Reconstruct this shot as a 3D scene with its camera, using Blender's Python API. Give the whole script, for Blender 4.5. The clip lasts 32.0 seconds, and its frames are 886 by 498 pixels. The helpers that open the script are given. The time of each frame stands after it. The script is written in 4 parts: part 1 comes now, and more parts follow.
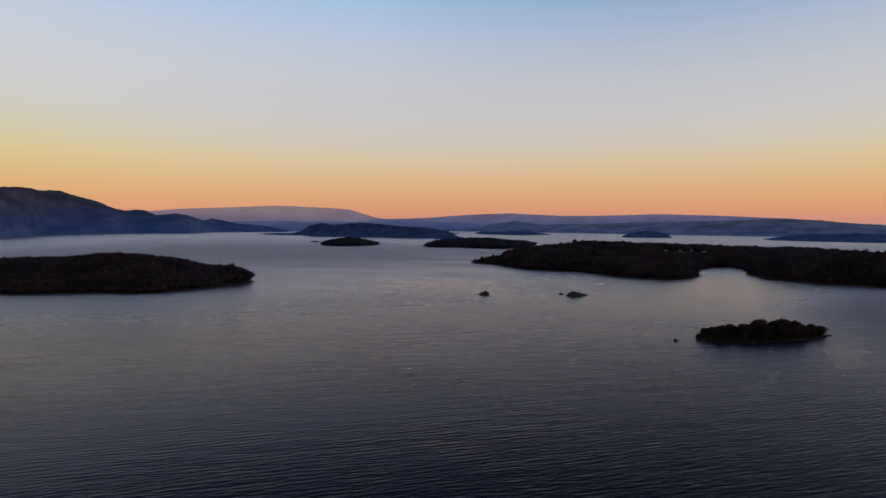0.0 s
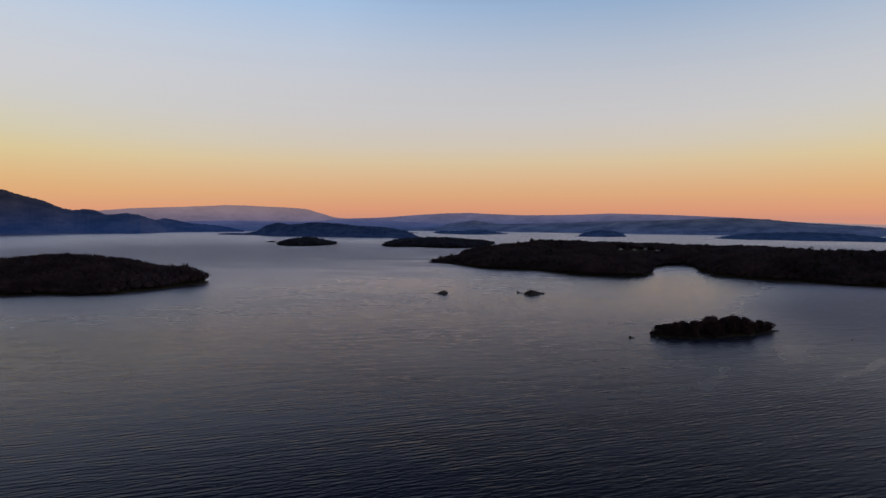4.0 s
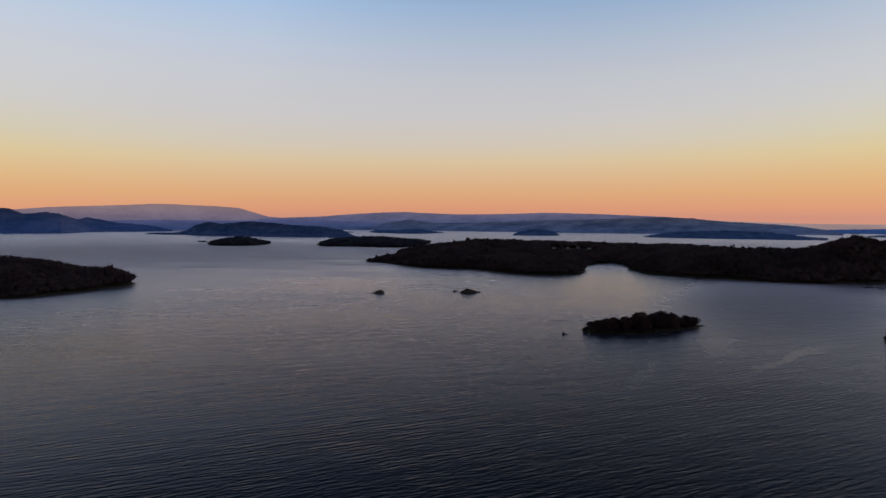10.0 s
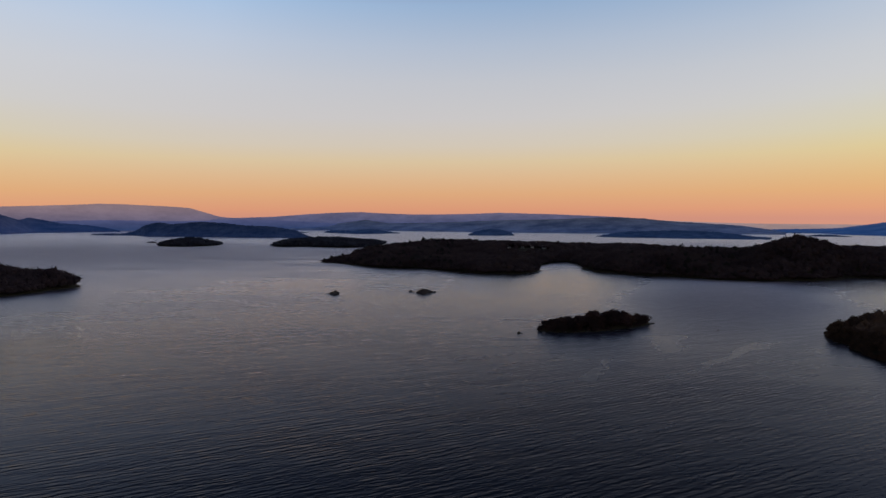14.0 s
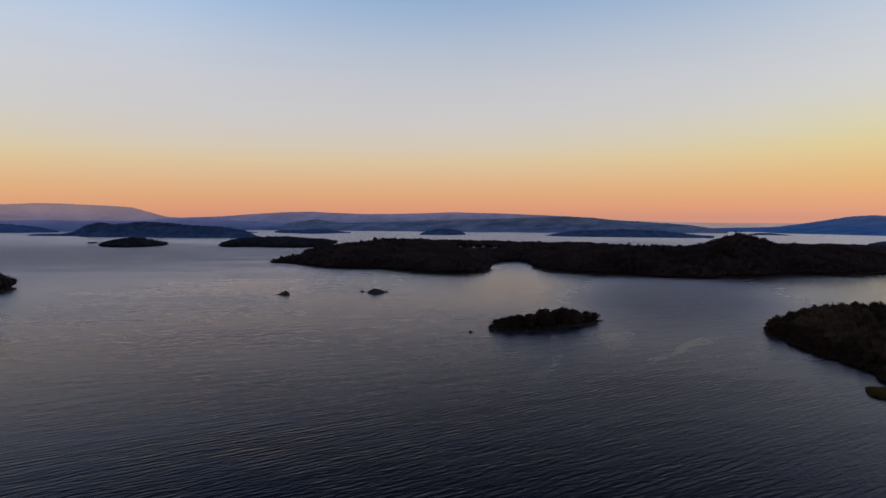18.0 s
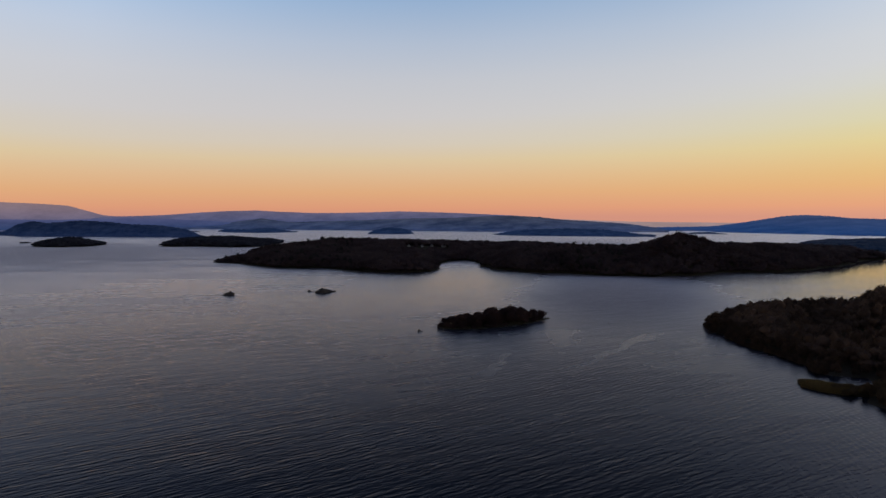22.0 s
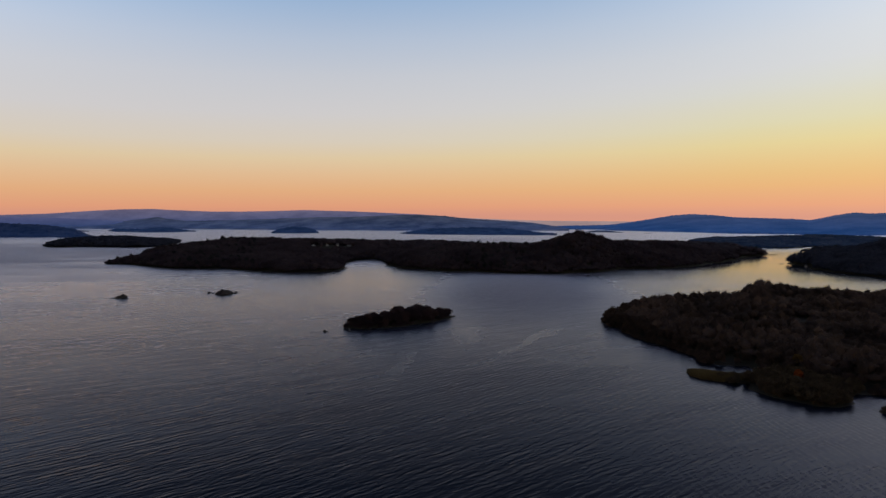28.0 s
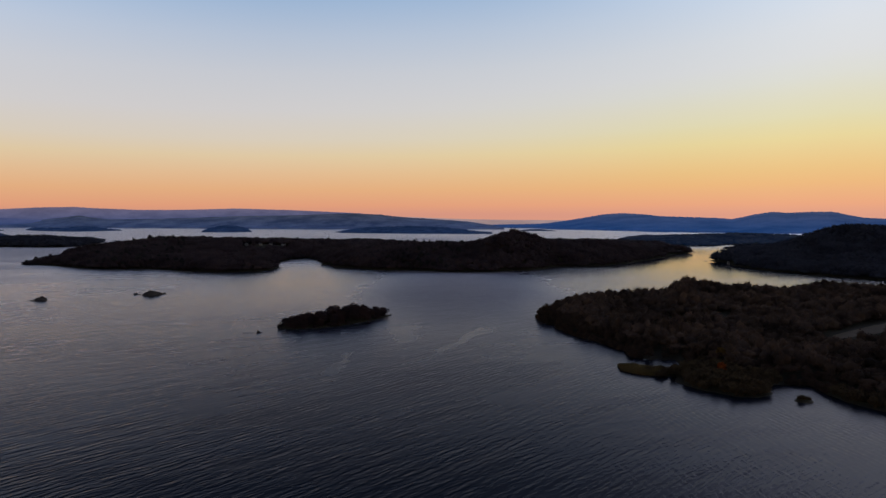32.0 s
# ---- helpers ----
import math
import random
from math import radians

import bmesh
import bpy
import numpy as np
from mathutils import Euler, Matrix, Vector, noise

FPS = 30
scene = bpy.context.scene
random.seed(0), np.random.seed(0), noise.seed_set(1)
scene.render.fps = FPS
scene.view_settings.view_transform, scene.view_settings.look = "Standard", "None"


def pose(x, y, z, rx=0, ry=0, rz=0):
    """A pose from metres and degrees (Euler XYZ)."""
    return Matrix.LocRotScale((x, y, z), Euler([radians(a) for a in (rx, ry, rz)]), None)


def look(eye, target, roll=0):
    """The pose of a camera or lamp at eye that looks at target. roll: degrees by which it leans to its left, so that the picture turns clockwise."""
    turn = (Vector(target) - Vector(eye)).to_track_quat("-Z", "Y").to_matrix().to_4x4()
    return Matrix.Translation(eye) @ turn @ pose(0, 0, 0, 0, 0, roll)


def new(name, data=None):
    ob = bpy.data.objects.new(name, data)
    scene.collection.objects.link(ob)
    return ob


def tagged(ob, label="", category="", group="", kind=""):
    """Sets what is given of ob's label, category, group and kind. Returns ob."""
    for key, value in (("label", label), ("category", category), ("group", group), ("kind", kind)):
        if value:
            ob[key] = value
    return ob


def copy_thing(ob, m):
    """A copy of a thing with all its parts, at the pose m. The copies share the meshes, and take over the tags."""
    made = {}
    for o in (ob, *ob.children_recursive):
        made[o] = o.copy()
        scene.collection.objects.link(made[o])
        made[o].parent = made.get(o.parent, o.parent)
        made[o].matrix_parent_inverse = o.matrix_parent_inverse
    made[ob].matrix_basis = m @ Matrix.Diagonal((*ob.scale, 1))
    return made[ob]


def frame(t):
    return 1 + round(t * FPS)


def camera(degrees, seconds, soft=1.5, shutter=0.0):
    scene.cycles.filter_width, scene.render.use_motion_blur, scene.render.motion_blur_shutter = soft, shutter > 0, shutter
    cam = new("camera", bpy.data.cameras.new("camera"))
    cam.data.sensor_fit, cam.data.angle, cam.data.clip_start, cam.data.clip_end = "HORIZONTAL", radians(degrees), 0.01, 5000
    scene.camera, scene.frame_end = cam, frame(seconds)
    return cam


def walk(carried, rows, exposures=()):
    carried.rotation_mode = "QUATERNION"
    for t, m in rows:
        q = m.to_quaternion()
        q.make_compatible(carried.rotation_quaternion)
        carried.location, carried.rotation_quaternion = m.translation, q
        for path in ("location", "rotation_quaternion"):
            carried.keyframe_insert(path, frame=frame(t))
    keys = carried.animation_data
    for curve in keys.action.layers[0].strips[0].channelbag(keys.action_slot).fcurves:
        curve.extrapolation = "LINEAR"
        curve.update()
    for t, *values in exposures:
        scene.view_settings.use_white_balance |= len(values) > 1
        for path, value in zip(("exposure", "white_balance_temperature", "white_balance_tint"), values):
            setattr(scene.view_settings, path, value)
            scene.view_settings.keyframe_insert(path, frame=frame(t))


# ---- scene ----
# ---------------------------------------------------------------- camera
EYE = (0.0, 0.0, 76.0)
cam = camera(65.5, 32.0)


def aim(yaw, pitch, roll):
    """A pose at the hovering point; yaw clockwise from +y, degrees."""
    a, b = radians(yaw), radians(pitch)
    way = Vector((math.sin(a) * math.cos(b), math.cos(a) * math.cos(b), math.sin(b)))
    return look(EYE, Vector(EYE) + way * 100.0, roll)


TURN = [
    (0, 0.04, -2.464, 0.07),
    (1, 0.86, -2.480, 0.08),
    (2, 1.74, -2.487, 0.07),
    (3, 2.62, -2.490, 0.03),
    (6, 5.27, -2.558, 0.01),
    (7, 6.14, -2.572, -0.01),
    (8, 7.04, -2.573, -0.00),
    (9, 7.93, -2.572, 0.02),
    (10, 8.80, -2.578, 0.01),
    (11, 9.71, -2.575, -0.01),
    (12, 10.62, -2.563, -0.03),
    (13, 11.53, -2.560, -0.03),
    (14, 12.49, -2.567, -0.03),
    (17, 15.46, -2.617, -0.07),
    (18, 16.51, -2.617, -0.09),
    (19, 17.56, -2.619, -0.08),
    (20, 18.61, -2.643, -0.06),
    (21, 19.68, -2.673, -0.03),
    (22, 20.81, -2.695, -0.02),
    (23, 22.01, -2.710, -0.02),
    (24, 23.27, -2.720, -0.02),
    (25, 24.58, -2.738, -0.03),
    (28, 28.61, -2.787, 0.02),
    (29, 29.94, -2.809, 0.05),
    (30, 31.28, -2.830, 0.07),
    (31, 32.61, -2.859, 0.09),
    (32, 33.92, -2.885, 0.09),
]
walk(cam, [(t, aim(y, p, r)) for t, y, p, r in TURN], [(0, -0.06), (13, -0.03), (23, 0.0), (32, 0.05)])


# ---------------------------------------------------------------- world: the sky after sunset
def tree_of(block):
    block.use_nodes = True
    nt = block.node_tree
    nt.nodes.clear()
    return nt, nt.nodes, nt.links


def ramp(nodes, stops, mode="LINEAR"):
    r = nodes.new("ShaderNodeValToRGB")
    cr = r.color_ramp
    cr.interpolation = mode
    while len(cr.elements) < len(stops):
        cr.elements.new(0.5)
    for e, (pos, col) in zip(cr.elements, stops):
        e.position = pos
        e.color = (*col, 1.0)
    return r


def srgb(r, g, b):
    return tuple(((c / 255 + 0.055) / 1.055) ** 2.4 if c > 10 else c / 255 / 12.92 for c in (r, g, b))


world = bpy.data.worlds.new("dusk_sky")
scene.world = world
nt, N, L = tree_of(world)
tc = N.new("ShaderNodeTexCoord")
sep = N.new("ShaderNodeSeparateXYZ")
L.new(tc.outputs["Generated"], sep.inputs[0])
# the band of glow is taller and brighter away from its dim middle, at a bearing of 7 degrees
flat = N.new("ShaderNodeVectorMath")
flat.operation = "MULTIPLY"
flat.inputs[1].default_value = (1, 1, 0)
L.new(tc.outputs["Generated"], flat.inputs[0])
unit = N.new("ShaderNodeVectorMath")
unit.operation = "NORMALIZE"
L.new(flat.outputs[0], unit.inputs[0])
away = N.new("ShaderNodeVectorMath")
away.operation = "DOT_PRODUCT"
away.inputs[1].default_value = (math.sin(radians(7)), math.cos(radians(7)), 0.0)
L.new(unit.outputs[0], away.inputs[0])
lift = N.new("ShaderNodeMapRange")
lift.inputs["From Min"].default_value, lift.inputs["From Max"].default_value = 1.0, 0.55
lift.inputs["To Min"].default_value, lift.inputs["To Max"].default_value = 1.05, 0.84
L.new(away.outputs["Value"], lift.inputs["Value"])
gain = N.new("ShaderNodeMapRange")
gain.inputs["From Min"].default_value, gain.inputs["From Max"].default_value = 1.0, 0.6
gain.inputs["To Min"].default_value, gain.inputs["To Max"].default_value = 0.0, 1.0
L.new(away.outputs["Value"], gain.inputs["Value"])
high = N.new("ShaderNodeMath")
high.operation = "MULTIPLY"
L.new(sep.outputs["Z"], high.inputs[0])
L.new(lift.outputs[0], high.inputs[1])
# sine of the elevation, 0 to 0.5, stretched over the ramp
el = N.new("ShaderNodeMapRange")
el.inputs["From Min"].default_value, el.inputs["From Max"].default_value = 0.0, 0.5
L.new(high.outputs[0], el.inputs["Value"])
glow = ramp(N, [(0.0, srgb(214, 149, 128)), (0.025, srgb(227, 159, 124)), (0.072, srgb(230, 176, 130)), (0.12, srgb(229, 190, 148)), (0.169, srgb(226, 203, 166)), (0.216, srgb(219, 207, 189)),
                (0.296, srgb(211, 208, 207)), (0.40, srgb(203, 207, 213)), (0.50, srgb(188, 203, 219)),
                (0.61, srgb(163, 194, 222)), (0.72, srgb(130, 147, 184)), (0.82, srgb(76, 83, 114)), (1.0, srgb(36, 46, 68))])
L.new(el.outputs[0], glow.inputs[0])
# above the band that the glow fills the sky goes on into a deep blue
up = N.new("ShaderNodeMapRange")
up.inputs["From Min"].default_value, up.inputs["From Max"].default_value = 0.5, 1.0
L.new(sep.outputs["Z"], up.inputs["Value"])
zen = ramp(N, [(0.0, (1, 1, 1)), (1.0, (0.75, 0.75, 0.8))])
L.new(up.outputs[0], zen.inputs[0])
mul = N.new("ShaderNodeMix")
mul.data_type, mul.blend_type = "RGBA", "MULTIPLY"
mul.inputs["Factor"].default_value = 1.0
L.new(glow.outputs[0], mul.inputs["A"])
L.new(zen.outputs[0], mul.inputs["B"])
# the side away from the sunset is dim
dot = N.new("ShaderNodeVectorMath")
dot.operation = "DOT_PRODUCT"
dot.inputs[1].default_value = (math.sin(radians(25)), math.cos(radians(25)), 0.0)
L.new(tc.outputs["Generated"], dot.inputs[0])
side = N.new("ShaderNodeMapRange")
side.interpolation_type = "SMOOTHSTEP"
side.inputs["From Min"].default_value, side.inputs["From Max"].default_value = -0.5, 0.75
L.new(dot.outputs["Value"], side.inputs["Value"])
dim = ramp(N, [(0.0, (0.62, 0.58, 0.58)), (1.0, (1, 1, 1))])
L.new(side.outputs[0], dim.inputs[0])
mul2 = N.new("ShaderNodeMix")
mul2.data_type, mul2.blend_type = "RGBA", "MULTIPLY"
mul2.inputs["Factor"].default_value = 1.0
L.new(mul.outputs["Result"], mul2.inputs["A"])
L.new(dim.outputs[0], mul2.inputs["B"])
bg = N.new("ShaderNodeBackground")
bg.inputs["Strength"].default_value = 1.0
# high up the sky stays lighter to either side of the dim middle
tone = ramp(N, [(0.0, (0.85, 0.80, 0.87)), (1.0, (1.22, 1.12, 1.16))])
fan = N.new("ShaderNodeMapRange")
fan.inputs["From Min"].default_value, fan.inputs["From Max"].default_value = 0.99, 0.82
off = N.new("ShaderNodeVectorMath")
off.operation = "DOT_PRODUCT"
off.inputs[1].default_value = (math.sin(radians(29)), math.cos(radians(29)), 0.0)
L.new(unit.outputs[0], off.inputs[0])
L.new(off.outputs["Value"], fan.inputs["Value"])
L.new(fan.outputs[0], tone.inputs[0])
reach = N.new("ShaderNodeMapRange")
reach.interpolation_type = "SMOOTHSTEP"
reach.inputs["From Min"].default_value, reach.inputs["From Max"].default_value = 0.11, 0.40
L.new(sep.outputs["Z"], reach.inputs["Value"])
mul3 = N.new("ShaderNodeMix")
mul3.data_type, mul3.blend_type = "RGBA", "MULTIPLY"
L.new(reach.outputs[0], mul3.inputs["Factor"])
L.new(mul2.outputs["Result"], mul3.inputs["A"])
L.new(tone.outputs[0], mul3.inputs["B"])
warm = ramp(N, [(0.0, (0.93, 0.93, 0.94)), (1.0, (1.06, 1.10, 1.08))])
L.new(gain.outputs[0], warm.inputs[0])
mul4 = N.new("ShaderNodeMix")
mul4.data_type, mul4.blend_type = "RGBA", "MULTIPLY"
mul4.inputs["Factor"].default_value = 1.0
L.new(mul3.outputs["Result"], mul4.inputs["A"])
L.new(warm.outputs[0], mul4.inputs["B"])
gold_side = N.new("ShaderNodeMapRange")
gold_side.inputs["From Min"].default_value, gold_side.inputs["From Max"].default_value = 0.98, 0.70
L.new(away.outputs["Value"], gold_side.inputs["Value"])
gold_band = ramp(N, [(0.02, (0, 0, 0)), (0.10, (1, 1, 1)), (0.20, (1, 1, 1)), (0.34, (0, 0, 0))])
L.new(el.outputs[0], gold_band.inputs[0])
gold_mix = N.new("ShaderNodeMath")
gold_mix.operation = "MULTIPLY"
L.new(gold_side.outputs[0], gold_mix.inputs[0])
L.new(gold_band.outputs[0], gold_mix.inputs[1])
mul5 = N.new("ShaderNodeMix")
mul5.data_type, mul5.blend_type = "RGBA", "MULTIPLY"
mul5.inputs["B"].default_value = (0.98, 1.0, 0.80, 1)
L.new(gold_mix.outputs[0], mul5.inputs["Factor"])
L.new(mul4.outputs["Result"], mul5.inputs["A"])
# higher up the sky is brightest over the sunset, at a bearing of 85 degrees
west = N.new("ShaderNodeVectorMath")
west.operation = "DOT_PRODUCT"
west.inputs[1].default_value = (math.sin(radians(85)), math.cos(radians(85)), 0.0)
L.new(unit.outputs[0], west.inputs[0])
toward = N.new("ShaderNodeMapRange")
toward.interpolation_type = "SMOOTHSTEP"
toward.inputs["From Min"].default_value, toward.inputs["From Max"].default_value = 0.70, 1.0
L.new(west.outputs["Value"], toward.inputs["Value"])
above = N.new("ShaderNodeMapRange")
above.interpolation_type = "SMOOTHSTEP"
above.inputs["From Min"].default_value, above.inputs["From Max"].default_value = 0.27, 0.42
L.new(sep.outputs["Z"], above.inputs["Value"])
west_mix = N.new("ShaderNodeMath")
west_mix.operation = "MULTIPLY"
L.new(toward.outputs[0], west_mix.inputs[0])
L.new(above.outputs[0], west_mix.inputs[1])
mul6 = N.new("ShaderNodeMix")
mul6.data_type, mul6.blend_type = "RGBA", "MULTIPLY"
mul6.inputs["B"].default_value = (4.2, 3.4, 3.0, 1)
L.new(west_mix.outputs[0], mul6.inputs["Factor"])
L.new(mul5.outputs["Result"], mul6.inputs["A"])
L.new(mul6.outputs["Result"], bg.inputs["Color"])

wo = N.new("ShaderNodeOutputWorld")
L.new(bg.outputs[0], wo.inputs["Surface"])


# ---------------------------------------------------------------- materials
def material(name):
    m = bpy.data.materials.new(name)
    nt, N, L = tree_of(m)
    out = N.new("ShaderNodeOutputMaterial")
    b = N.new("ShaderNodeBsdfPrincipled")
    L.new(b.outputs[0], out.inputs["Surface"])
    return m, N, L, b


def noise_tex(N, L, scale, detail=3.0, rough=0.55, vector=None):
    n = N.new("ShaderNodeTexNoise")
    n.inputs["Scale"].default_value, n.inputs["Detail"].default_value, n.inputs["Roughness"].default_value = scale, detail, rough
    if vector is not None:
        L.new(vector, n.inputs["Vector"])
    return n


def coords(N, L, scale=(1, 1, 1), turn=0.0, which="Object"):
    t = N.new("ShaderNodeTexCoord")
    m = N.new("ShaderNodeMapping")
    m.inputs["Scale"].default_value = scale
    m.inputs["Rotation"].default_value = (0, 0, radians(turn))
    L.new(t.outputs[which], m.inputs["Vector"])
    return m.outputs[0]


def math_node(N, L, op, a, b):
    m = N.new("ShaderNodeMath")
    m.operation = op
    for s, v in zip(m.inputs, (a, b)):
        if isinstance(v, (int, float)):
            s.default_value = v
        else:
            L.new(v, s)
    return m.outputs[0]


def foliage(name, stops, per_island=True, scale=0.5, stand=0.03, patch=0.3):
    """Leaves: hue by clump, with finer mottling."""
    m, N, L, b = material(name)
    if per_island:
        g = N.new("ShaderNodeNewGeometry")
        rnd = g.outputs["Random Per Island"]
    else:
        g = N.new("ShaderNodeObjectInfo")
        rnd = g.outputs["Random"]
    n = noise_tex(N, L, scale, 3.0, 0.6, coords(N, L))
    mix = math_node(N, L, "ADD", math_node(N, L, "MULTIPLY", rnd, 0.6), math_node(N, L, "MULTIPLY", n.outputs["Fac"], 0.4))
    r = ramp(N, stops)
    L.new(mix, r.inputs[0])
    # stands of lighter and darker trees
    far = noise_tex(N, L, stand, 2.0, 0.5, coords(N, L))
    k = N.new("ShaderNodeMapRange")
    k.inputs["From Min"].default_value, k.inputs["From Max"].default_value = 0.32, 0.68
    k.inputs["To Min"].default_value, k.inputs["To Max"].default_value = 1 - patch, 1 + patch
    L.new(far.outputs["Fac"], k.inputs["Value"])
    sc = N.new("ShaderNodeVectorMath")
    sc.operation = "SCALE"
    L.new(r.outputs[0], sc.inputs[0])
    L.new(k.outputs[0], sc.inputs["Scale"])
    L.new(sc.outputs[0], b.inputs["Base Color"])
    b.inputs["Roughness"].default_value = 0.85
    b.inputs["Specular IOR Level"].default_value = 0.08
    # light passes through the leaves
    thin = N.new("ShaderNodeBsdfTranslucent")
    L.new(sc.outputs[0], thin.inputs["Color"])
    both = N.new("ShaderNodeMixShader")
    both.inputs[0].default_value = 0.42
    L.new(b.outputs[0], both.inputs[1])
    L.new(thin.outputs[0], both.inputs[2])
    for node in N:
        if node.type == "OUTPUT_MATERIAL":
            L.new(both.outputs[0], node.inputs["Surface"])
    return m


M_LEAF = foliage("leaves", [(0.0, (0.059, 0.045, 0.052)), (0.45, (0.067, 0.051, 0.055)), (0.75, (0.077, 0.055, 0.057)), (1.0, (0.094, 0.063, 0.058))], True)
M_LEAF_POINT = foliage("point_leaves", [(0.0, (0.069, 0.051, 0.046)), (0.4, (0.087, 0.061, 0.048)), (0.75, (0.108, 0.071, 0.051)), (1.0, (0.142, 0.089, 0.052))], True, 0.5, 0.045, 0.6)
M_LEAF_TREE = foliage("tree_leaves", [(0.2, (0.060, 0.042, 0.044)), (0.6, (0.077, 0.051, 0.052)), (0.9, (0.105, 0.062, 0.054))], False, 1.2)
M_LEAF_RUST = foliage("rust_leaves", [(0.2, (0.22, 0.055, 0.015)), (0.8, (0.34, 0.10, 0.025))], True, 1.2)
M_LEAF_GOLD = foliage("golden_leaves", [(0.2, (0.135, 0.088, 0.031)), (0.8, (0.203, 0.130, 0.042))], True, 1.2)
# dark leaves of the farther woods, with bluish haze mixed into the colour
M_LEAF_HAZED = foliage("hazed_hill_wood", [(0.0, (0.043, 0.048, 0.068)), (0.6, (0.048, 0.054, 0.075)), (1.0, (0.057, 0.058, 0.075))], True)
M_CONIFER = foliage("needles", [(0.0, (0.031, 0.031, 0.031)), (1.0, (0.044, 0.042, 0.039))], True)
M_SCRUB = foliage("willow_scrub", [(0.0, (0.074, 0.058, 0.039)), (0.6, (0.100, 0.073, 0.043)), (1.0, (0.130, 0.088, 0.050))], True, 0.8)
M_REED = foliage("reeds", [(0.0, (0.103, 0.078, 0.040)), (0.6, (0.155, 0.115, 0.048)), (1.0, (0.207, 0.147, 0.057))], True, 0.8)


def surface(name, c1, c2, scale, rough=0.9, bump=0.3, fine=8.0, spec=0.2):
    m, N, L, b = material(name)
    v = coords(N, L)
    n1, n2 = noise_tex(N, L, scale, 4.0, 0.6, v), noise_tex(N, L, scale * fine, 3.0, 0.6, v)
    r = ramp(N, [(0.3, c1), (0.7, c2)])
    L.new(math_node(N, L, "ADD", math_node(N, L, "MULTIPLY", n1.outputs["Fac"], 0.6), math_node(N, L, "MULTIPLY", n2.outputs["Fac"], 0.4)), r.inputs[0])
    L.new(r.outputs[0], b.inputs["Base Color"])
    b.inputs["Roughness"].default_value = rough
    b.inputs["Specular IOR Level"].default_value = spec
    if bump:
        bp = N.new("ShaderNodeBump")
        bp.inputs["Strength"].default_value, bp.inputs["Distance"].default_value = bump, 0.5 / scale / fine
        L.new(n2.outputs["Fac"], bp.inputs["Height"])
        L.new(bp.outputs[0], b.inputs["Normal"])
    return m


M_LAND = surface("heath_and_soil", (0.030, 0.027, 0.018), (0.06, 0.055, 0.03), 0.05)
M_FIELD = surface("pale_rough_grass", (0.10, 0.078, 0.050), (0.17, 0.13, 0.085), 0.08)
M_ROCK = surface("shore_rock", (0.035, 0.032, 0.03), (0.09, 0.082, 0.076), 0.6)
M_BARK = surface("bark", (0.035, 0.028, 0.022), (0.08, 0.065, 0.05), 2.0)
M_WALL = surface("white_render", (0.70, 0.70, 0.68), (0.82, 0.82, 0.80), 0.5, 0.7, 0.1)
M_SLATE = surface("roof_slate", (0.05, 0.05, 0.06), (0.09, 0.09, 0.10), 1.0, 0.6)
M_GLASS = surface("dark_window", (0.02, 0.022, 0.026), (0.03, 0.033, 0.038), 1.0, 0.1, 0, spec=0.5)
M_TIMBER = surface("weathered_timber", (0.06, 0.05, 0.04), (0.14, 0.12, 0.10), 2.0)
M_BUOY = surface("buoy_paint", (0.10, 0.05, 0.04), (0.16, 0.08, 0.06), 3.0, 0.5)
M_HULL = surface("boat_paint", (0.05, 0.06, 0.08), (0.09, 0.10, 0.12), 2.0, 0.4)


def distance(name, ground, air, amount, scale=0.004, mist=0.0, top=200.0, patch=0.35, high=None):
    """Far hills as a plain backdrop: their own heath colour, and evening haze put into a glow that changes with
    height.
    """
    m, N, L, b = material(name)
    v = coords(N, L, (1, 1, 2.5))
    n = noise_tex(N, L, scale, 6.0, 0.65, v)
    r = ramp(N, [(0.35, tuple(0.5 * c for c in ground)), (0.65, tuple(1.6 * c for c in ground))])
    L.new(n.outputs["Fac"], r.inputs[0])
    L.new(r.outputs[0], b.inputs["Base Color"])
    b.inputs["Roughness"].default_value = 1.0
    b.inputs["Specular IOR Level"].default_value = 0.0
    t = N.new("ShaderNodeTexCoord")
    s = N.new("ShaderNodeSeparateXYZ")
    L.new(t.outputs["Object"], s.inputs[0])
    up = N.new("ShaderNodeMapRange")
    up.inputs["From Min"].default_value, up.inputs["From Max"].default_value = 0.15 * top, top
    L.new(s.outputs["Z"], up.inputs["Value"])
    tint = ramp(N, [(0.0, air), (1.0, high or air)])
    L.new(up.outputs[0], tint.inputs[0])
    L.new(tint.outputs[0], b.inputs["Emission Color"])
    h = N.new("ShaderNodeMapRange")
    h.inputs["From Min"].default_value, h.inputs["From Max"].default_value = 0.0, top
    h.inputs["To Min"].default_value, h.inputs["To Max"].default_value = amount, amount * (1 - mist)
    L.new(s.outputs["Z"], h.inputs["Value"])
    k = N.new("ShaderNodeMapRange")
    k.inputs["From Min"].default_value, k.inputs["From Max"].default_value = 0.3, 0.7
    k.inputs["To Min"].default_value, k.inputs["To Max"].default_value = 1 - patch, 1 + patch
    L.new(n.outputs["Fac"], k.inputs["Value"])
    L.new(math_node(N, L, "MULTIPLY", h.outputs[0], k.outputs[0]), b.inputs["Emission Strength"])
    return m


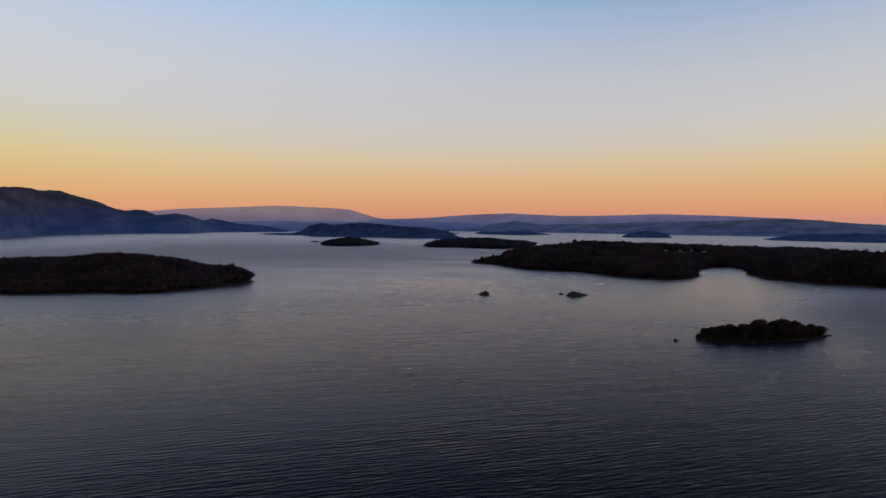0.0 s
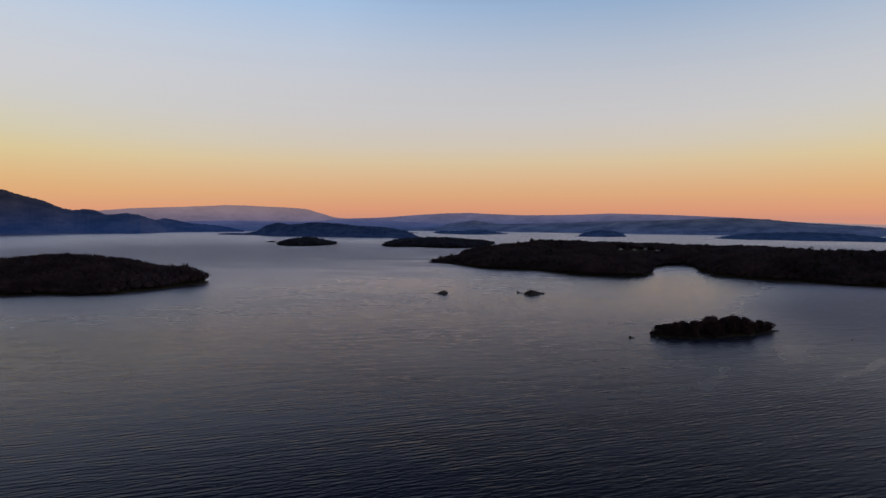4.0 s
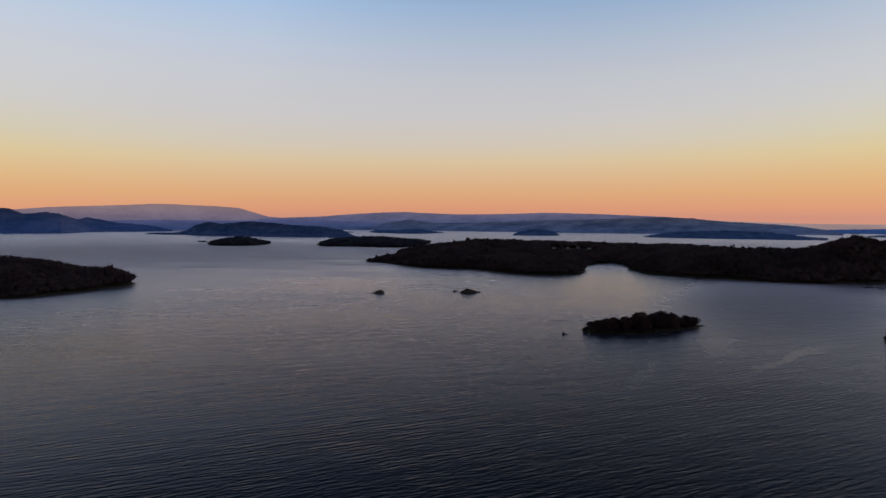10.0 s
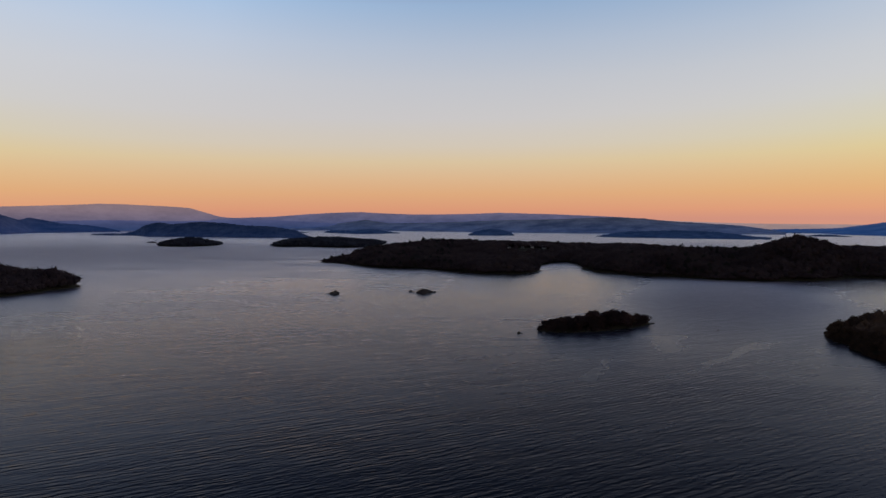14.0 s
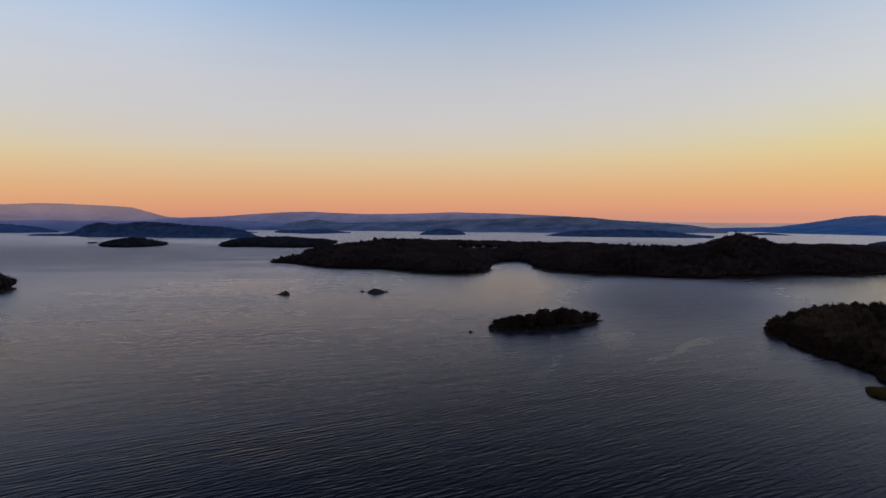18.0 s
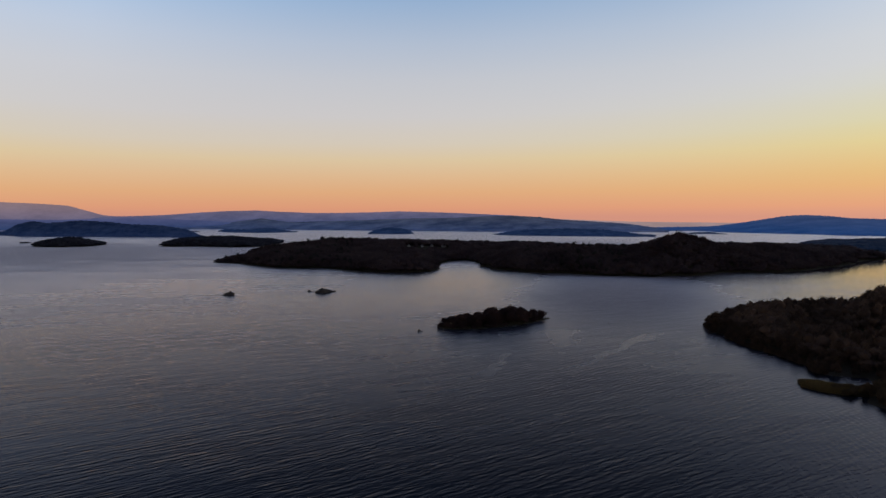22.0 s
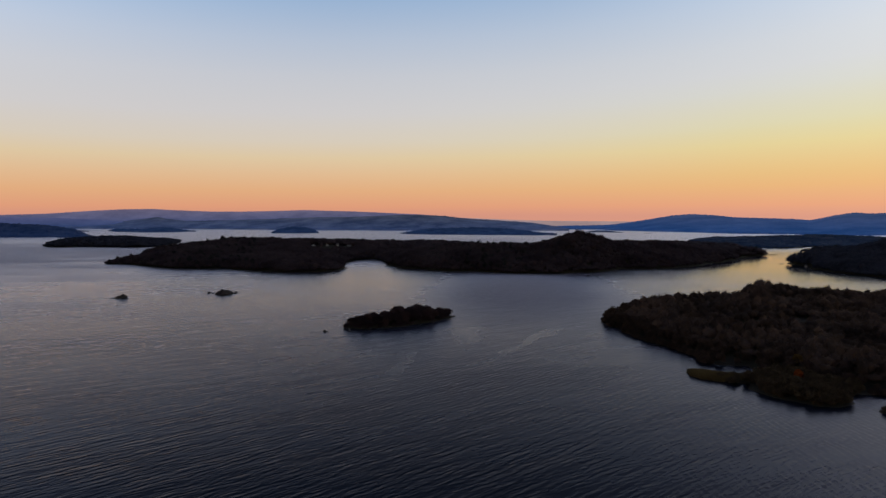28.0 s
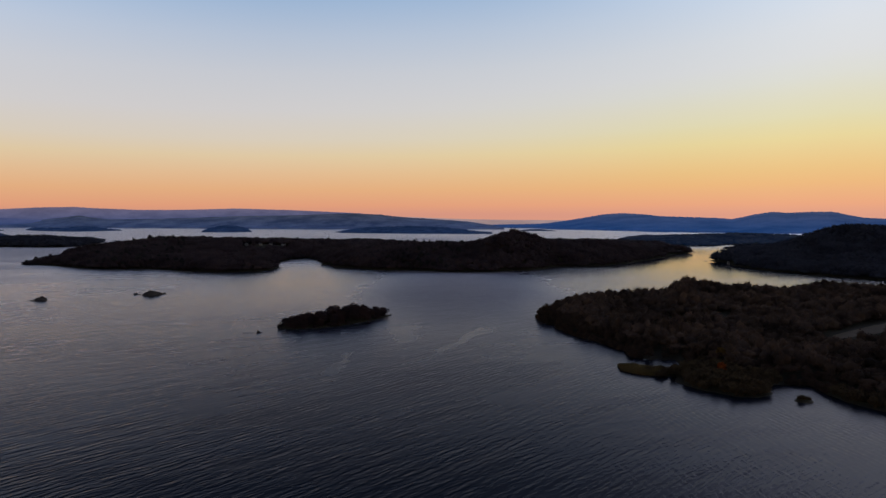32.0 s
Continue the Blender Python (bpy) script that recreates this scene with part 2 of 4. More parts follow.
# second colour of each: the haze over that land, given off as glow
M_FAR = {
    "mountain": distance("mountain_heath_haze", (0.08, 0.062, 0.045), srgb(14, 45, 92), 0.72, 0.006, 0.35, 190, 0.12, srgb(26, 36, 62)),
    "pale": distance("pale_haze_hills", (0.12, 0.095, 0.08), srgb(84, 88, 124), 0.8, 0.004, -0.12, 150, 0.08, srgb(136, 116, 124)),
    "low": distance("low_haze_hills", (0.05, 0.05, 0.045), srgb(46, 64, 106), 0.85, 0.004, -0.2, 70, 0.15, srgb(76, 80, 118)),
    "centre": distance("far_moor_haze", (0.10, 0.08, 0.065), srgb(56, 74, 118), 0.8, 0.005, -0.2, 110, 0.15, srgb(96, 92, 118)),
    "brown": distance("far_slopes_haze", (0.17, 0.13, 0.06), srgb(28, 54, 98), 0.8, 0.007, 0.1, 80, 0.3, srgb(46, 58, 86)),
    "blue": distance("far_shore_haze", (0.045, 0.045, 0.035), srgb(20, 42, 80), 0.72, 0.02, 0.3, 30, 0.25),
    "right": distance("blue_haze_hills", (0.08, 0.065, 0.05), srgb(24, 60, 112), 0.85, 0.005, -0.05, 90, 0.12, srgb(52, 68, 104)),
    "strip": distance("low_shore_wood_haze", (0.05, 0.045, 0.035), srgb(12, 30, 56), 0.6, 0.02, 0.3, 30, 0.2),
    "isle": distance("far_wood_haze", (0.05, 0.048, 0.038), srgb(14, 36, 74), 0.66, 0.02, 0.4, 60, 0.2),
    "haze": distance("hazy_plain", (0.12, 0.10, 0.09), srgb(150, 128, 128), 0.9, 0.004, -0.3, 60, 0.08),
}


def water_material():
    m = bpy.data.materials.new("loch_water")
    nt, N, L = tree_of(m)
    out = N.new("ShaderNodeOutputMaterial")
    deep = N.new("ShaderNodeBsdfDiffuse")
    deep.inputs["Color"].default_value = (0.007, 0.014, 0.024, 1)
    sheen = N.new("ShaderNodeBsdfGlossy")
    sheen.inputs["Color"].default_value = (0.935, 0.898, 0.938, 1)
    mix = N.new("ShaderNodeMixShader")
    L.new(deep.outputs[0], mix.inputs[1])
    L.new(sheen.outputs[0], mix.inputs[2])
    L.new(mix.outputs[0], out.inputs["Surface"])
    t = N.new("ShaderNodeTexCoord")

    def crests(turn, along, across):
        """Coordinates stretched along the crests of a wave train."""
        m = N.new("ShaderNodeMapping")
        m.vector_type = "TEXTURE"
        m.inputs["Rotation"].default_value = (0, 0, radians(turn))
        m.inputs["Scale"].default_value = (along, across, 1)
        L.new(t.outputs["Object"], m.inputs["Vector"])
        return m.outputs[0]

    def times(a, b):
        return math_node(N, L, "MULTIPLY", a, b)

    def plus(a, b):
        return math_node(N, L, "ADD", a, b)

    # edges of calm and windy water waver
    drift = noise_tex(N, L, 0.03, 4.0, 0.62, coords(N, L))
    bend = N.new("ShaderNodeVectorMath")
    bend.operation = "MULTIPLY_ADD"
    bend.inputs[1].default_value = (26, 26, 0)
    bend.inputs[2].default_value = (-13, -13, 0)
    L.new(drift.outputs["Color"], bend.inputs[0])
    wavy = N.new("ShaderNodeVectorMath")
    wavy.operation = "ADD"
    L.new(t.outputs["Object"], wavy.inputs[0])
    L.new(bend.outputs[0], wavy.inputs[1])

    def patch(cx, cy, turn, half, wide, middle, outside, start=0.2, end=1.2):
        """An oval of water, its long way along turn: middle inside, outside beyond a soft edge."""
        mp = N.new("ShaderNodeMapping")
        mp.vector_type = "TEXTURE"
        mp.inputs["Location"].default_value = (cx, cy, 0)
        mp.inputs["Rotation"].default_value = (0, 0, radians(turn))
        mp.inputs["Scale"].default_value = (half, wide, 1)
        L.new(wavy.outputs[0], mp.inputs["Vector"])
        ln = N.new("ShaderNodeVectorMath")
        ln.operation = "LENGTH"
        L.new(mp.outputs[0], ln.inputs[0])
        edge = N.new("ShaderNodeMapRange")
        edge.interpolation_type = "SMOOTHSTEP"
        edge.inputs["From Min"].default_value, edge.inputs["From Max"].default_value = start, end
        edge.inputs["To Min"].default_value, edge.inputs["To Max"].default_value = middle, outside
        L.new(ln.outputs["Value"], edge.inputs["Value"])
        return edge.outputs[0]

    # the waves: trains of short-crested wind waves, steeper on their lee side, over a little chop
    split = N.new("ShaderNodeSeparateXYZ")
    L.new(t.outputs["Object"], split.inputs[0])

    def train(turn, length, wander, amount, seed):
        """Waves of that length, with crests along turn; their phase and height drift."""
        a = radians(turn)
        way = plus(times(split.outputs["X"], -math.sin(a) * 2 * math.pi / length), times(split.outputs["Y"], math.cos(a) * 2 * math.pi / length))
        m = N.new("ShaderNodeMapping")
        m.inputs["Location"].default_value = (17.3 * seed, 9.1 * seed, 0)
        L.new(crests(turn, 4.0 * length, 2.2 * length), m.inputs["Vector"])
        n = noise_tex(N, L, 1.0, 2.0, 0.5, m.outputs[0])
        phase = plus(way, times(n.outputs["Fac"], wander))
        skew = plus(phase, times(math_node(N, L, "SINE", phase, 0.0), 0.65))
        wave = math_node(N, L, "SINE", skew, 0.0)
        m2 = N.new("ShaderNodeMapping")
        m2.inputs["Location"].default_value = (-7.7 * seed, 31.0 * seed, 0)
        L.new(crests(turn, 6.0 * length, 3.5 * length), m2.inputs["Vector"])
        high = N.new("ShaderNodeMapRange")
        high.inputs["From Min"].default_value, high.inputs["From Max"].default_value = 0.36, 0.62
        high.inputs["To Min"].default_value, high.inputs["To Max"].default_value = 0.15 * amount, amount
        L.new(noise_tex(N, L, 1.0, 2.0, 0.5, m2.outputs[0]).outputs["Fac"], high.inputs["Value"])
        return times(wave, high.outputs[0])

    h = None
    for k, row in enumerate(TRAINS):
        w = train(*row, k + 1)
        h = w if h is None else plus(h, w)
    # off the wooded point a second sea runs across the first
    h = plus(h, times(plus(train(66, 2.7, 8.0, 0.17, 7), train(52, 3.4, 8.0, 0.12, 9)), patch(255, 130, 62, 170, 120, 1.0, 0.0)))
    for (turn, along, across), amount in CHOP:
        h = plus(h, times(noise_tex(N, L, 1.0, 2.0, 0.5, crests(turn, along, across)).outputs["Fac"], amount))
    # smooth lanes and rougher cat's-paws, long across the wind
    broad = noise_tex(N, L, 1.0, 3.0, 0.6, crests(-20, 210, 110))
    fine = noise_tex(N, L, 1.0, 3.0, 0.6, crests(-12, 90, 34))
    streak = noise_tex(N, L, 1.0, 3.0, 0.6, crests(-5, 38, 11))
    lane = plus(plus(times(broad.outputs["Fac"], 0.45), times(fine.outputs["Fac"], 0.3)), times(streak.outputs["Fac"], 0.25))
    wind = N.new("ShaderNodeMapRange")
    wind.inputs["From Min"].default_value, wind.inputs["From Max"].default_value = 0.42, 0.58
    wind.inputs["To Min"].default_value, wind.inputs["To Max"].default_value = 0.72, 1.15
    L.new(lane, wind.inputs["Value"])
    sea = wind.outputs[0]
    # lees: the narrows, the water before the large island, the foot of the long island, the sound behind the isle
    for zone in LEES:
        sea = times(sea, patch(*zone, 1.0))
    # thin slicks about the near isle
    slick = None
    for zone in SLICKS:
        p = patch(*zone, 0.72, 1.0, 0.0, 1.8)
        slick = p if slick is None else times(slick, p)
    sea = times(sea, slick)
    bp = N.new("ShaderNodeBump")
    bp.inputs["Distance"].default_value = 0.150
    L.new(sea, bp.inputs["Strength"])
    L.new(h, bp.inputs["Height"])
    L.new(bp.outputs[0], sheen.inputs["Normal"])
    # the gloss rises steeply towards a grazing view
    fr = N.new("ShaderNodeFresnel")
    fr.inputs["IOR"].default_value = 1.33
    L.new(bp.outputs[0], fr.inputs["Normal"])
    gloss = times(math_node(N, L, "POWER", fr.outputs[0], 1.6), 1.21)
    L.new(math_node(N, L, "MINIMUM", gloss, 0.88), mix.inputs[0])
    # ripples too small to tell apart
    ro = N.new("ShaderNodeMapRange")
    ro.inputs["To Min"].default_value, ro.inputs["To Max"].default_value = 0.04, 0.224
    ro.clamp = False
    L.new(sea, ro.inputs["Value"])
    # cat's-paws of capillary ripples in the sound, where a breath of wind comes round the knoll
    rough = ro.outputs[0]
    for *zone, amount in PAWS:
        rough = plus(rough, times(patch(*zone, amount, 0.0, 0.0, 1.7), slick))
    # the open loch beyond the islands is ruffled, in long streaks
    far_out = N.new("ShaderNodeVectorMath")
    far_out.operation = "LENGTH"
    L.new(t.outputs["Object"], far_out.inputs[0])
    fetch = N.new("ShaderNodeMapRange")
    fetch.interpolation_type = "SMOOTHSTEP"
    fetch.inputs["From Min"].default_value, fetch.inputs["From Max"].default_value = 650, 1700
    fetch.inputs["To Min"].default_value, fetch.inputs["To Max"].default_value = 0.0, 0.3
    L.new(far_out.outputs["Value"], fetch.inputs["Value"])
    shore = N.new("ShaderNodeMapRange")
    shore.interpolation_type = "SMOOTHSTEP"
    shore.inputs["From Min"].default_value, shore.inputs["From Max"].default_value = 1700, 2400
    shore.inputs["To Min"].default_value, shore.inputs["To Max"].default_value = 1.0, 0.45
    L.new(far_out.outputs["Value"], shore.inputs["Value"])
    gust = N.new("ShaderNodeMapRange")
    gust.inputs["From Min"].default_value, gust.inputs["From Max"].default_value = 0.36, 0.64
    gust.inputs["To Min"].default_value, gust.inputs["To Max"].default_value = 0.65, 1.3
    L.new(noise_tex(N, L, 1.0, 4.0, 0.65, crests(-8, 190, 70)).outputs["Fac"], gust.inputs["Value"])
    rough = plus(rough, times(times(times(fetch.outputs[0], shore.outputs[0]), gust.outputs[0]), patch(1200, 780, 38, 700, 330, 0.0, 1.0, 0.6, 1.2)))
    L.new(rough, sheen.inputs["Roughness"])
    return m


# wave trains: bearing of the crests, length, wander of the phase, height; then chop and rolling swell
TRAINS = [(14, 2.8, 8.0, 0.165), (21, 3.6, 8.0, 0.20), (4, 2.2, 8.0, 0.09), (36, 2.5, 8.0, 0.09)]
CHOP = [((15, 5.5, 1.25), 0.45), ((40, 2.0, 0.8), 0.22), ((-10, 3.4, 1.2), 0.3), ((15, 11, 2.5), 0.7), ((10, 26, 7.5), 1.5)]
LEES = [(980, 720, 40, 520, 300, 0.30), (-400, 600, 5, 330, 170, 0.75), (330, 800, 65, 300, 110, 0.6), (262, 205, 72, 110, 48, 0.8), (-130, 300, 112, 220, 110, 0.72)]
SLICKS = [(150, 317, 52, 26, 3.4), (232, 328, 31.6, 66, 3.0), (226, 383, 56, 46, 9), (262, 352, 40, 40, 2.6)]
PAWS = [(330, 430, 54, 330, 150, 0.08), (418, 592, 54, 200, 75, 0.32), (-600, 1700, 110, 1100, 420, 0.14), (-150, 330, 112, 240, 120, -0.07), (-420, 590, 8, 330, 120, 0.13), (150, 270, 60, 170, 80, 0.05)]
M_WATER = water_material()


# ---------------------------------------------------------------- tools for shapes
def mesh_of(name, verts, faces, mat=None, smooth=False):
    me = bpy.data.meshes.new(name)
    verts = np.asarray(verts, dtype=np.float32)
    faces = np.asarray(faces, dtype=np.int32)
    k = faces.shape[1]
    me.vertices.add(len(verts))
    me.vertices.foreach_set("co", verts.ravel())
    me.loops.add(faces.size)
    me.loops.foreach_set("vertex_index", faces.ravel())
    me.polygons.add(len(faces))
    me.polygons.foreach_set("loop_start", np.arange(len(faces), dtype=np.int32) * k)
    me.polygons.foreach_set("use_smooth", np.full(len(faces), smooth))
    me.update(calc_edges=True)
    if mat:
        me.materials.append(mat)
    return me


def part(name, bm, mat, parent, label=""):
    me = bpy.data.meshes.new(name)
    bm.to_mesh(me)
    bm.free()
    me.materials.append(mat)
    ob = new(name, me)
    ob.parent = parent
    return tagged(ob, label)


def part_mesh(name, me, parent, label=""):
    ob = new(name, me)
    ob.parent = parent
    return tagged(ob, label)


def box(bm, x, y, z, sx, sy, sz, m=None):
    r = bmesh.ops.create_cube(bm, size=1.0, matrix=(m or Matrix()) @ Matrix.Translation((x, y, z)) @ Matrix.Diagonal((sx, sy, sz, 1)))
    return r["verts"]


def value_noise(x, y, size, seed):
    """Smooth noise in about -1..1 over arrays, with cells of that size."""
    g = np.random.RandomState(seed).uniform(-1, 1, (256, 256))
    u, v = np.asarray(x) / size, np.asarray(y) / size
    i, j = np.floor(u).astype(int), np.floor(v).astype(int)
    a, b = u - i, v - j
    a, b = a * a * (3 - 2 * a), b * b * (3 - 2 * b)
    i, j, i1, j1 = i % 256, j % 256, (i + 1) % 256, (j + 1) % 256
    return (g[i, j] * (1 - a) + g[i1, j] * a) * (1 - b) + (g[i, j1] * (1 - a) + g[i1, j1] * a) * b


def rounded(pts, rough, seed, steps=7):
    """A closed, natural-looking shore through a few corner points."""
    p = np.array(pts, float)
    out = []
    for k in range(len(p)):
        a, b, c, d = p[k - 1], p[k], p[(k + 1) % len(p)], p[(k + 2) % len(p)]
        for s in range(steps):
            t = s / steps
            out.append(0.5 * (2 * b + (c - a) * t + (2 * a - 5 * b + 4 * c - d) * t * t + (3 * b - a - 3 * c + d) * t ** 3))
    out = np.array(out)
    out[:, 0] += rough * value_noise(out[:, 0], out[:, 1], rough * 4, seed)
    out[:, 1] += rough * value_noise(out[:, 0], out[:, 1], rough * 4, seed + 1)
    return out


def shore_distance(poly, x, y):
    """Distance to the shore, positive on land."""
    px, py = np.ravel(x), np.ravel(y)
    best = np.full(px.shape, 1e12)
    inside = np.zeros(px.shape, bool)
    for a, b in zip(poly, np.roll(poly, -1, axis=0)):
        d = b - a
        t = np.clip(((px - a[0]) * d[0] + (py - a[1]) * d[1]) / (d @ d + 1e-9), 0, 1)
        best = np.minimum(best, (px - a[0] - t * d[0]) ** 2 + (py - a[1] - t * d[1]) ** 2)
        if a[1] != b[1]:
            inside ^= ((a[1] > py) != (b[1] > py)) & (px < d[0] * (py - a[1]) / d[1] + a[0])
    return np.where(inside, 1, -1) * np.sqrt(best)


class Land:
    """A piece of land: shore, knolls (x, y, height, breadth along x, along y) and a flat inner height."""

    def __init__(self, shore, knolls, inner, bank=25.0, rough=4.0, seed=1):
        self.poly = rounded(shore, rough, seed)
        self.knolls, self.inner, self.bank, self.seed = knolls, inner, bank, seed

    def height(self, x, y, sd=None):
        x, y = np.asarray(x, float), np.asarray(y, float)
        sd = shore_distance(self.poly, x, y).reshape(x.shape) if sd is None else sd
        t = np.clip(sd / self.bank, 0, 1)
        h = self.inner * (0.35 * t + 0.65 * t * t * (3 - 2 * t))
        t2 = np.clip(sd / (self.bank * 2.2), 0, 1)
        for cx, cy, top, bx, by in self.knolls:
            h = h + top * np.exp(-(((x - cx) / bx) ** 2 + ((y - cy) / by) ** 2)) * t2
        h = h + t * self.inner * 0.25 * value_noise(x, y, self.bank * 1.6, self.seed + 5)
        return np.where(sd > 0, h + 0.25, np.maximum(0.12 * sd, -2.0))

    def mesh(self, name, cell, mat):
        lo, hi = self.poly.min(0) - 3 * cell, self.poly.max(0) + 3 * cell
        xs, ys = np.arange(lo[0], hi[0], cell), np.arange(lo[1], hi[1], cell)
        X, Y = np.meshgrid(xs, ys, indexing="ij")
        sd = shore_distance(self.poly, X, Y).reshape(X.shape)
        Z = self.height(X, Y, sd)
        n, m = X.shape
        idx = np.arange(n * m).reshape(n, m)
        keep = sd > -2.5 * cell
        q = np.stack([idx[:-1, :-1], idx[1:, :-1], idx[1:, 1:], idx[:-1, 1:]], -1)
        ok = keep[:-1, :-1] & keep[1:, :-1] & keep[1:, 1:] & keep[:-1, 1:]
        q = q[ok]
        used = np.unique(q)
        remap = np.zeros(n * m, int)
        remap[used] = np.arange(len(used))
        V = np.stack([X.ravel(), Y.ravel(), Z.ravel()], 1)[used]
        return mesh_of(name, V, remap[q], mat, True)

    def scatter(self, spacing, inset, seed, where=None):
        """Jittered places on the land: x, y, z, shore distance."""
        rs = np.random.RandomState(seed)
        lo, hi = self.poly.min(0), self.poly.max(0)
        X, Y = np.meshgrid(np.arange(lo[0], hi[0], spacing), np.arange(lo[1], hi[1], spacing), indexing="ij")
        x = X.ravel() + rs.uniform(-0.45, 0.45, X.size) * spacing
        y = Y.ravel() + rs.uniform(-0.45, 0.45, X.size) * spacing
        sd = shore_distance(self.poly, x, y)
        ok = sd > inset
        if where is not None:
            ok &= where(x, y)
        x, y, sd = x[ok], y[ok], sd[ok]
        return x, y, self.height(x, y, sd), sd


def icosphere(sub):
    bm = bmesh.new()
    bmesh.ops.create_icosphere(bm, subdivisions=sub, radius=1.0)
    v = np.array([p.co for p in bm.verts])
    f = np.array([[q.index for q in t.verts] for t in bm.faces])
    bm.free()
    return v, f


ICO1 = icosphere(1)


def leaf_cards(rs, centre, radius, count, size):
    """Small leaf sprays spread through a rounded clump: each a bent pair of triangles."""
    d = rs.normal(size=(count, 3))
    d /= np.linalg.norm(d, axis=1)[:, None]
    c = centre + d * radius * (rs.uniform(0.45, 1.0, (count, 1)) ** 0.5)
    a = rs.normal(size=(count, 3))
    a /= np.linalg.norm(a, axis=1)[:, None]
    b = np.cross(a, rs.normal(size=(count, 3)))
    b /= np.linalg.norm(b, axis=1)[:, None] + 1e-9
    s = size * rs.uniform(0.6, 1.3, (count, 1))
    V = np.stack([c - a * s, c + b * s * 0.7, c + a * s, c - b * s * 0.7 + d * s * 0.4], 1).reshape(-1, 3)
    k = np.arange(count)[:, None] * 4
    F = np.concatenate([k + [0, 1, 2], k + [0, 2, 3]])
    return V, F


def stack(parts):
    V, F, n = [], [], 0
    for v, f in parts:
        V.append(v)
        F.append(f + n)
        n += len(v)
    return np.concatenate(V), np.concatenate(F)


def crown_simple(seed, cards=0):
    """A broad crown, 1 m high and 1 m wide, foot at z 0, for woods seen from afar."""
    rs = np.random.RandomState(seed)
    v, f = ICO1
    k = 1 + rs.uniform(-0.24, 0.22, len(v))
    fat = 0.44 if cards else 0.49
    body = v * k[:, None] * [fat, fat, 0.80 * fat] + [0, 0, 0.56]
    body[:, 2] = np.maximum(body[:, 2], 0.08)
    ps = [(body, f)]
    if cards:
        ps.append(leaf_cards(rs, np.array([0, 0, 0.58]), np.array([0.53, 0.53, 0.43]), cards, 0.06 if cards > 90 else 0.085))
    return stack(ps)


def plant(templates, x, y, z, high, wide, seed):
    """Join many crowns into one mesh's arrays."""
    rs = np.random.RandomState(seed)
    pick = rs.randint(0, len(templates), len(x))
    V, F, n = [], [], 0
    for k, (tv, tf) in enumerate(templates):
        i = np.nonzero(pick == k)[0]
        if not len(i):
            continue
        a = rs.uniform(0, 2 * math.pi, len(i))
        ca, sa = np.cos(a)[:, None], np.sin(a)[:, None]
        w, h = wide[i][:, None], high[i][:, None]
        vx = (tv[None, :, 0] * ca - tv[None, :, 1] * sa) * w + x[i][:, None]
        vy = (tv[None, :, 0] * sa + tv[None, :, 1] * ca) * w + y[i][:, None]
        vz = tv[None, :, 2] * h + z[i][:, None] - 0.15
        V.append(np.stack([vx, vy, vz], -1).reshape(-1, 3))
        F.append((tf[None] + (np.arange(len(i)) * len(tv))[:, None, None] + n).reshape(-1, 3))
        n += len(i) * len(tv)
    return np.concatenate(V), np.concatenate(F)


BROAD_FAR = [crown_simple(s) for s in range(5)]
BROAD_MID = [crown_simple(20 + s, 32) for s in range(6)]
BROAD_NEAR = [crown_simple(40 + s, 104) for s in range(6)]


def wood(name, land, spacing, inset, high, seed, templates, mat, label, where=None, spread=1.55, size=None):
    x, y, z, sd = land.scatter(spacing, inset, seed, where)
    rs = np.random.RandomState(seed + 1)
    h = high * rs.uniform(0.72, 1.12, len(x)) * (1 + 0.3 * (rs.uniform(0, 1, len(x)) > 0.96)) * (0.65 + 0.35 * np.clip(sd / 18, 0, 1)) * (1 + 0.22 * value_noise(x, y, 45, seed))
    w = spacing * spread * rs.uniform(0.75, 1.5, len(x))
    h = np.minimum(h, 1.25 * high)
    if size is not None:
        h = h * size(x, y)
    V, F = plant(templates, x, y, z, h, w, seed + 2)
    return tagged(new(name, mesh_of(name, V, F, mat, True)), label, "woodland", kind="stuff")


